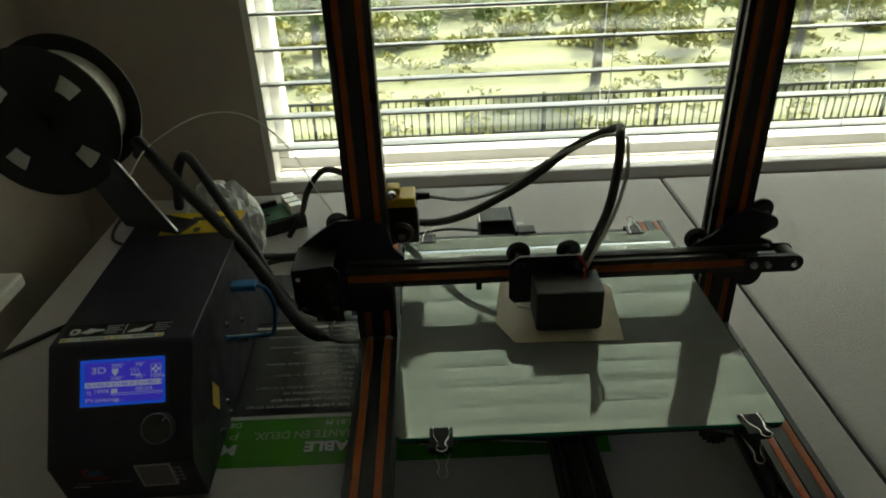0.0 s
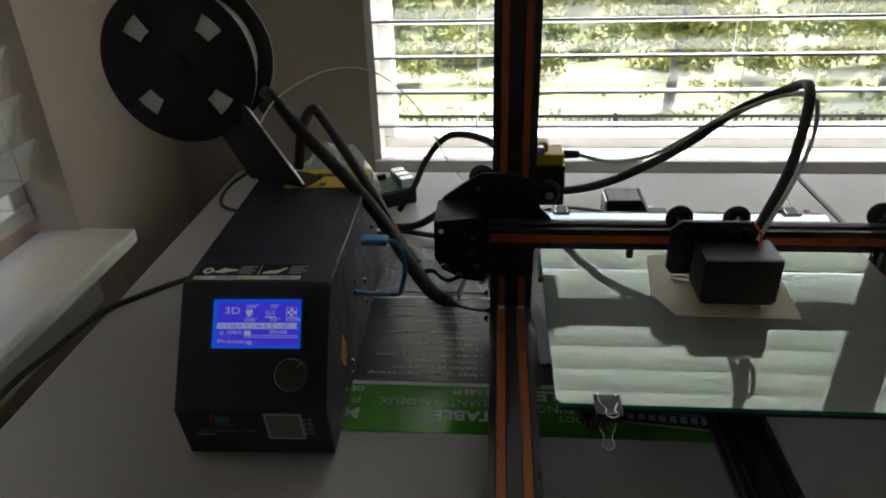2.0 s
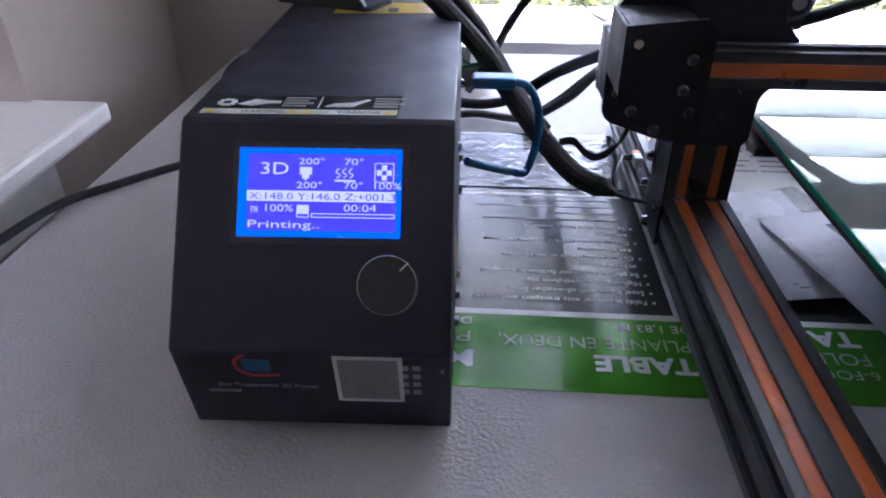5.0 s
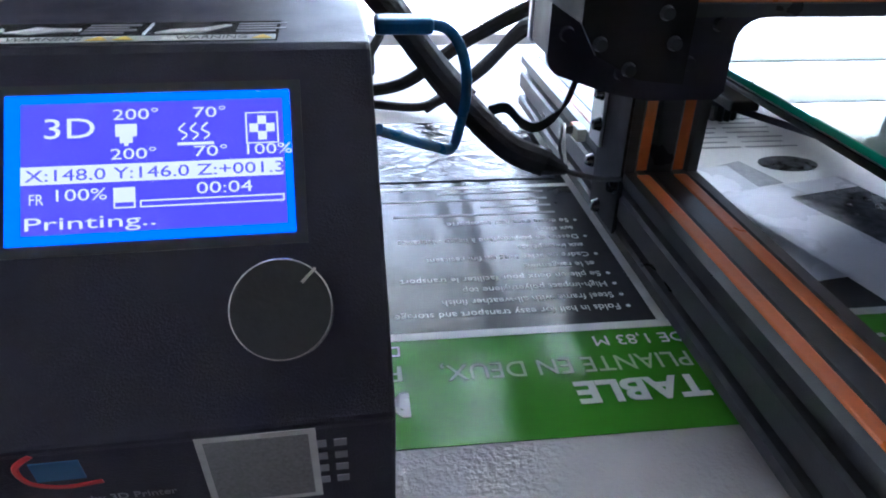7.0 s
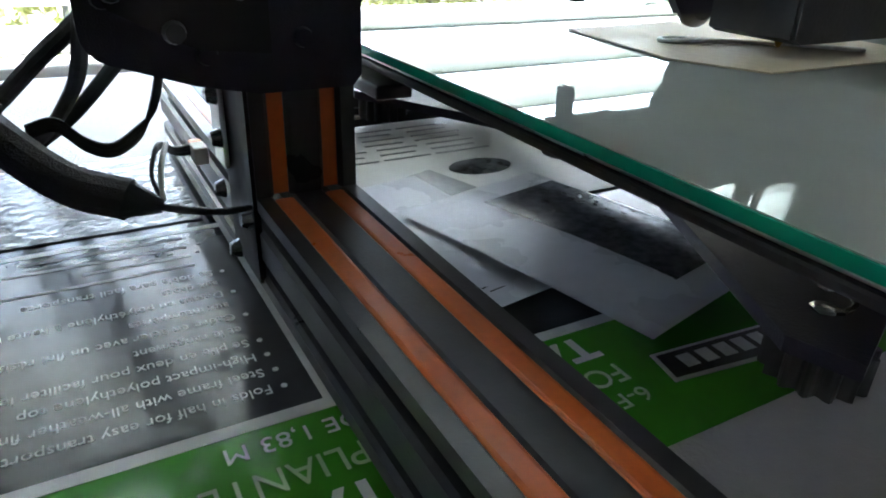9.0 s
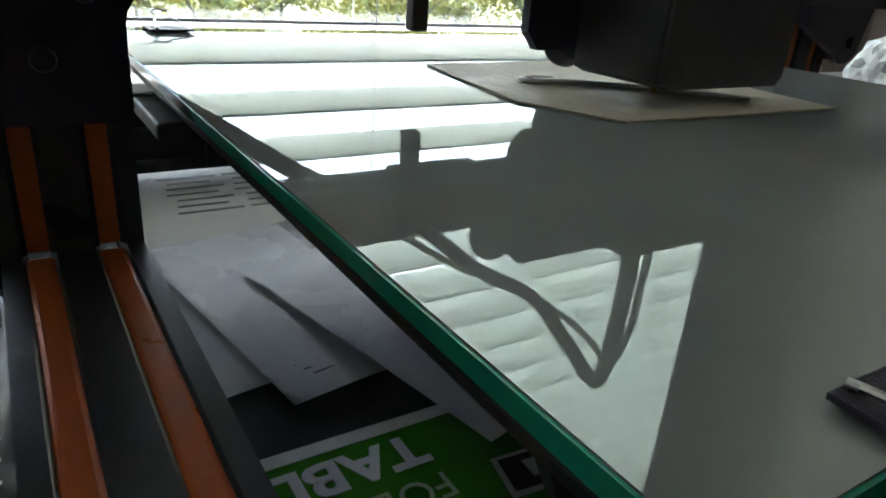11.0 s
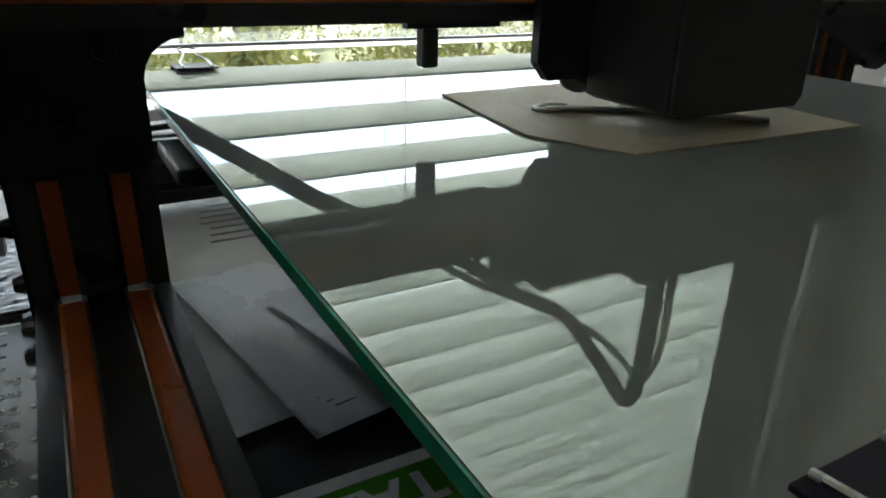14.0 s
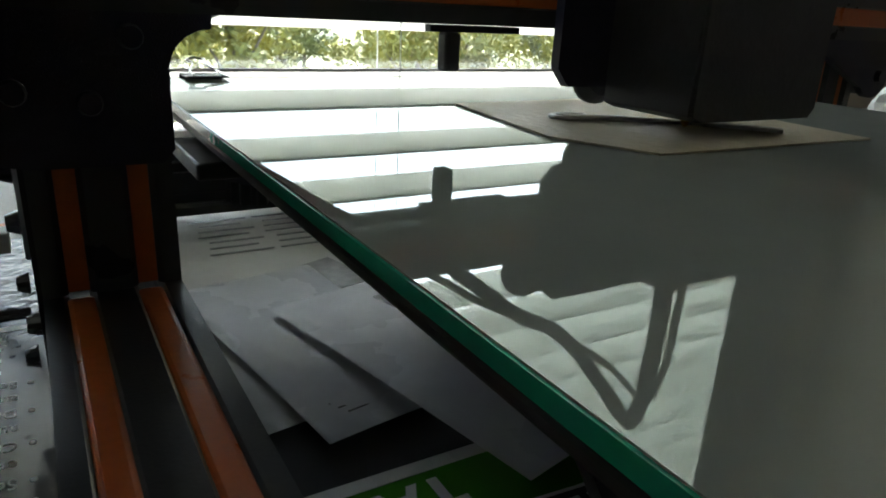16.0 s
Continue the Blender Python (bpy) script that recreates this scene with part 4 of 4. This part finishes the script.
# ---- the table's printed label ----
lab = thing("table_label", pose(0, 0, 0), "glossy green and charcoal printed label stuck on the table", "label")
part("green_field", B(-0.33, 0.20, 0.072, 0.139, 0.0, 0.0003), GREEN, lab)
part("charcoal_field", B(-0.33, 0.20, 0.139, 0.425, 0.0, 0.00029), CHAR, lab)
INK = 0.0005
for x0, x1, y0, y1 in ((-0.21, -0.0255, 0.1365, 0.1418), (0.0, 0.20, 0.1365, 0.1418), (-0.0480, -0.0432, 0.1418, 0.425), (-0.1945, -0.1900, 0.1418, 0.2995), (-0.1900, -0.0480, 0.2950, 0.2995)):
    part("white_rule", B(x0, x1, y0, y1, 0.0002, INK), PRINT, lab)


def label_text(t, x, y, size, width, ink=PRINT, bold=0.0):
    words("label_writing", t, size, pose(x + 0.006, y + 0.001, INK, 0, 0, 180), ink, lab, bold=bold, width=width, thick=0.00012)


label_text("TABLE", -0.0515, 0.1005, 0.0178, 0.0560, bold=0.0006)
label_text("PLIANTE EN DEUX,", -0.0500, 0.1165, 0.0142, 0.110, PALE)
label_text("DE 1,83 M", -0.0460, 0.1305, 0.0098, 0.0425)
label_text("M", -0.1745, 0.1005, 0.0185, 0.016, bold=0.0006)
label_text("P", -0.176, 0.1180, 0.0142, 0.0085, PALE), label_text("DE", -0.1765, 0.1315, 0.0098, 0.012)
label_text("F", -0.0265, 0.1180, 0.0142, 0.007, PALE)
for i, (t, w, bullet) in enumerate((("Folds in half for easy transport and storage", 0.131, 1), ("Steel frame with all-weather finish", 0.103, 1), ("High-impact polyethylene top", 0.089, 1),
                                    ("Se plie en deux pour faciliter le transport", 0.126, 1), ("et le rangement", 0.046, 0), ("Cadre en acier avec un fini résistant", 0.108, 1),
                                    ("aux intempéries", 0.045, 0), ("Dessus en polyéthylène à haute résistance", 0.124, 1), ("aux chocs", 0.027, 0), ("Se dobla para facil transporte", 0.088, 1))):
    y = 0.1555 + 0.0102 * i
    label_text(t, -0.0675, y, 0.0068, w * 0.84)
    if bullet:
        part("bullet", C((-0.0575, y - 0.0012, 0.0002), (-0.0575, y - 0.0012, INK + 0.0001), 0.0011, n=10), PRINT, lab)
for i in range(4):
    part("writing_bar", B(-0.067 - (0.10, 0.045, 0.105, 0.07)[i], -0.067, 0.2565 + 0.0102 * i, 0.259 + 0.0102 * i, 0.0002, INK), bpy.data.materials["dim_grey_ink"], lab)
label_text("6-FOOT", 0.0475, 0.0975, 0.0105, 0.040, PALE), label_text("FOLDING", 0.0480, 0.1120, 0.0142, 0.058, PALE)
label_text("TABLE", 0.0475, 0.1310, 0.0185, 0.0585, bold=0.0006)
lgo = part("emblem_plate", P([(0.0655, 0.0945), (0.152, 0.085), (0.157, 0.1045), (0.0690, 0.1110)], "z", 0.0002, INK), PRINT, lab, "white-edged black emblem with plain bars")
part("emblem_field", P([(0.0678, 0.0962), (0.150, 0.0872), (0.1545, 0.1030), (0.0705, 0.1093)], "z", INK, INK + 0.0002), BLACK, lgo)
for k in range(8):
    x = 0.0765 + 0.0092 * k
    part("emblem_bar", P([(x, 0.0988 - 0.0008 * k), (x + 0.0060, 0.0983 - 0.0008 * k), (x + 0.0066, 0.1055 - 0.0005 * k), (x + 0.0005, 0.1058 - 0.0005 * k)], "z", INK + 0.0002, INK + 0.0004), PRINT, lgo)
part("clear_film", B(-0.200, -0.0535, 0.308, 0.420, 0.0003, 0.0012), mat("crinkled_clear_film", (0.07, 0.075, 0.08), 0.06, vary=0.3, scale=60, bump=0.9, bscale=110), lab, "crinkled shiny plastic film")


# ---- papers under the bed ----
def leaflet(outline, z, lift, material, name, label):
    """A thin sheet with a slight curl."""
    bm = bmesh.new()
    a, b, c, d = (Vector((x, y, 0)) for x, y in outline)
    n = 14
    g = [[bm.verts.new((a.lerp(b, i / n)).lerp(d.lerp(c, i / n), j / n) + Vector((0, 0, z + lift * math.sin(math.pi * i / n * 0.9) * math.sin(math.pi * (0.15 + 0.8 * j / n))))) for j in range(n + 1)] for i in range(n + 1)]
    for i in range(n):
        for j in range(n):
            bm.faces.new((g[i][j], g[i + 1][j], g[i + 1][j + 1], g[i][j + 1]))
    bmesh.ops.solidify(bm, geom=bm.faces[:], thickness=0.0003)
    bmesh.ops.recalc_face_normals(bm, faces=bm.faces)
    return part(name, bm, material, smooth=True)


tagged(leaflet(((-0.004, 0.300), (0.001, 0.172), (0.045, 0.178), (0.055, 0.305)), 0.0026, 0.001, DULLPAPER, "leaflet", ""), "plain grey-white paper slip lying under the bed", "paper")
lf = thing("leaflet", pose(0, 0, 0), "white folded paper leaflet with a small printed mark", "paper")
q = leaflet(((0.000, 0.300), (0.024, 0.157), (0.085, 0.166), (0.072, 0.312)), 0.0042, 0.003, PAPER, "sheet", "")
q.parent = lf
for k in range(3):
    part("printed_mark", P([(0.036 - 0.0022 * k, 0.1700 + 0.0035 * k), (0.045 - 0.0022 * k, 0.1715 + 0.0035 * k), (0.0448 - 0.0022 * k, 0.1722 + 0.0035 * k), (0.0358 - 0.0022 * k, 0.1707 + 0.0035 * k)], "z", 0.0052, 0.0057), BEDBLACK, lf)
ca = thing("photo_card", pose(0, 0, 0), "glossy white card with a grey printed landscape picture", "card")
q = leaflet(((0.034, 0.255), (0.067, 0.109), (0.1665, 0.1315), (0.1335, 0.2775)), 0.0090, 0.002, PAPER, "card", "")
q.parent = ca
q = leaflet(((0.080, 0.247), (0.106, 0.137), (0.160, 0.149), (0.1345, 0.259)), 0.0099, 0.002, PHOTO, "picture", "")
q.parent = ca
# the instruction sheet: lines of writing, a grey panel and an oval picture
ins = thing("instruction_sheet", pose(0, 0, 0), "large printed instruction sheet lying on the table", "paper")
part("sheet", B(-0.006, 0.235, 0.252, 0.485, 0.0013, 0.0017), DULLPAPER, ins)
part("grey_panel", P([(0.046, 0.308), (0.054, 0.274), (0.100, 0.285), (0.088, 0.324)], "z", 0.0017, 0.0020), GREYINK, ins)
part("oval_picture", P([(0.122 + 0.022 * math.cos(a), 0.317 + 0.014 * math.sin(a)) for a in np.linspace(0, 2 * math.pi, 25)[:-1]], "z", 0.0017, 0.0021), PHOTO, ins)
for k in range(7):
    for x0, x1 in ((0.030, 0.066), (0.070, 0.104), (0.108, 0.150)):
        part("writing_bar", B(x0 + 0.002 * (k % 3), x1 - 0.003 * ((k * 2) % 4), 0.350 + 0.0105 * k, 0.3522 + 0.0105 * k, 0.0017, 0.0020), GREYINK, ins)

# ---- outside ----
GZ = -5.3
STUCCO = mat("brown_stucco", (0.20, 0.17, 0.15), 0.9, vary=0.15, scale=2, bump=0.3, bscale=40)
# the first length and the height are added to hold back skylight
for y0, y1 in ((-8.0, 1.62), (2.45, 9.0)):
    tagged(part("wall_outside", B(-2.6, -2.3, y0, y1, GZ, 5.0), STUCCO), "brown rendered wall outside that blocks skylight from the side window", "wall", kind="structure")
LAWN = mat("dry_sunlit_grass", (0.20, 0.20, 0.10), 0.95, vary=0.4, scale=0.7)
# LEAF and LEAF3 carry the foliage's sunlit and shaded looks in their colour
LEAF = mat("sunlit_leaves", (0.27, 0.30, 0.11), 0.6, vary=0.4, scale=0.9)
LEAF2 = mat("yellow_green_leaves", (0.33, 0.31, 0.08), 0.6, vary=0.4, scale=0.9)
LEAF3 = mat("shaded_grey_leaves", (0.25, 0.28, 0.17), 0.7, vary=0.4, scale=0.9)
BARK = mat("grey_bark", (0.18, 0.15, 0.12), 0.9, vary=0.3, scale=8)
rng = np.random.default_rng(7)
n = 70
xs, ys = np.linspace(-45, 60, n), np.linspace(1.5, 130, n)
vs = [(x, y, GZ + (0.25 * math.sin(x * 0.5) * math.sin(y * 0.37) if y > 17 else 0.0) + max(0, y - 30) * 0.05) for y in ys for x in xs]
me = bpy.data.meshes.new("ground")
me.from_pydata(vs, [], [(j * n + i, j * n + i + 1, (j + 1) * n + i + 1, (j + 1) * n + i) for j in range(n - 1) for i in range(n - 1)])
me.materials.append(LAWN)
tagged(new("ground", me), "dry sunlit grassy ground outside the window", "ground", kind="structure")


def leaf_cloud(centres, radii, count, size):
    """Many small leaves scattered in lumpy clusters."""
    c = np.array(centres)[rng.integers(0, len(centres), count)]
    d = rng.normal(size=(count, 3))
    d /= np.linalg.norm(d, axis=1)[:, None]
    p = c + d * (rng.random((count, 1)) ** 0.45) * np.array(radii)
    a = rng.normal(size=(count, 3)); a /= np.linalg.norm(a, axis=1)[:, None]
    b = np.cross(a, rng.normal(size=(count, 3))); b /= np.linalg.norm(b, axis=1)[:, None]
    s = size * (0.6 + 0.8 * rng.random((count, 1)))
    v = np.stack([p - a * s, p + b * s * 0.45, p + a * s, p - b * s * 0.45], 1).reshape(-1, 3)
    return v.tolist(), [(4 * i, 4 * i + 1, 4 * i + 2, 4 * i + 3) for i in range(count)]


def leaves(name, centres, radii, count, size, material, parent=None):
    m = bpy.data.meshes.new(name)
    m.from_pydata(*[x if k != 1 else [] for k, x in enumerate((leaf_cloud(centres, radii, count, size)[0], [], [(4 * i, 4 * i + 1, 4 * i + 2, 4 * i + 3) for i in range(count)]))])
    m.materials.append(material)
    o = new(name, m)
    if parent:
        o.parent = parent
    return o


def tree(x, y, h, w, material, label, count=2600):
    z = GZ + max(0, y - 30) * 0.05
    e = thing("tree", pose(x, y, z), label, "tree", "trees outside the window")
    bm = bmesh.new()
    cyl(bm, (0, 0, -0.2), (0.15, 0, h * 0.55), 0.16, 0.09, 10)
    tips = []
    for k in range(7):
        a, zz = k * 2.4, h * (0.2 + 0.09 * k)
        t = Vector((math.cos(a) * w * rng.uniform(0.5, 0.9), math.sin(a) * w * rng.uniform(0.5, 0.9), zz + h * 0.18))
        cyl(bm, (0.05, 0, zz * 0.8), t, 0.06, 0.02, 7)
        tips.append(tuple(t))
        tips.append((t.x * 0.5 + rng.normal() * w * 0.2, t.y * 0.5 + rng.normal() * w * 0.2, t.z + rng.normal() * 0.4))
    tips += [(0, 0, h * 0.75), (0, 0, h * 0.92), (w * 0.2, 0, h * 0.3), (-w * 0.35, 0, h * 0.38)]
    part("trunk", bm, BARK, e)
    leaves("crown", tips, (w * 0.36, w * 0.36, h * 0.11), count, 0.16, material, e)


tree(4.6, 18.5, 6.5, 1.7, LEAF2, "slender willowy tree with yellow-green leaves", 3600)
tree(-8.6, 10.4, 7.0, 1.8, LEAF, "leafy tree beside the neighbouring building", 2600)
tree(-3.8, 22.5, 6.0, 1.6, LEAF, "leafy green tree on the meadow", 2600)
tree(11.5, 21.0, 5.5, 2.2, LEAF2, "leafy yellow-green tree on the meadow", 2600)
for k in range(16):
    tree(-20 + 3.6 * k + rng.uniform(-1, 1), 36 + rng.uniform(-2, 9), rng.uniform(5.2, 7.4), rng.uniform(2.2, 3.2), (LEAF3, LEAF, LEAF3, LEAF2)[k % 4], "tall leafy tree at the edge of the wood", 2600)
for k in range(30):
    x, y, r = -9 + 1.0 * k + rng.uniform(-0.4, 0.4), (24.5, 26, 22.8, 27.5)[k % 4] + rng.uniform(-1, 1), rng.uniform(0.5, 1.1)
    o = leaves("shrub", [(x + rng.normal() * r * 0.4, y + rng.normal() * r * 0.4, GZ + r * rng.uniform(0.3, 1.0)) for _ in range(7)], (r * 0.5, r * 0.5, r * 0.4), 520, 0.13, (LEAF2, LEAF)[k % 2])
    tagged(o, "sunlit yellow-green shrub on the meadow", "shrub", "shrubs on the meadow")
o = leaves("undergrowth", [(rng.uniform(-24, 40), rng.uniform(30, 42), GZ + rng.uniform(0.2, 5.6)) for _ in range(420)], (1.2, 1.0, 0.7), 34000, 0.20, LEAF2)
tagged(o, "dense sunlit yellow-green undergrowth at the wood's edge", "undergrowth", kind="stuff")
o = leaves("grass_tufts", [(rng.uniform(-12, 26), rng.uniform(13, 25), GZ + 0.05) for _ in range(400)], (0.35, 0.35, 0.18), 9000, 0.11, LEAF2)
tagged(o, "tufts of dry grass on the meadow", "grass", kind="stuff")
fence = thing("fence", pose(0, 15.0, GZ), "black metal garden fence with upright bars", "fence")
FB = mat("black_fence_paint", (0.02, 0.02, 0.02), 0.5)
part("rail", B(-5.5, 13.5, -0.02, 0.02, 0.95, 1.02), FB, fence), part("rail", B(-5.5, 13.5, -0.02, 0.02, 0.10, 0.14), FB, fence)
bar = part("bar", B(-0.014, 0.014, -0.014, 0.014, 0.14, 0.96), FB, fence)
bar.location.x = -5.4
for k in range(1, 108):
    o = new("bar", bar.data)
    o.parent, o.location = fence, (-5.4 + 0.175 * k, 0, 0)
for k in range(8):
    part("post", B(-5.5 + 2.7 * k - 0.035, -5.5 + 2.7 * k + 0.035, 0.022, 0.092, -0.1, 1.06), FB, fence)
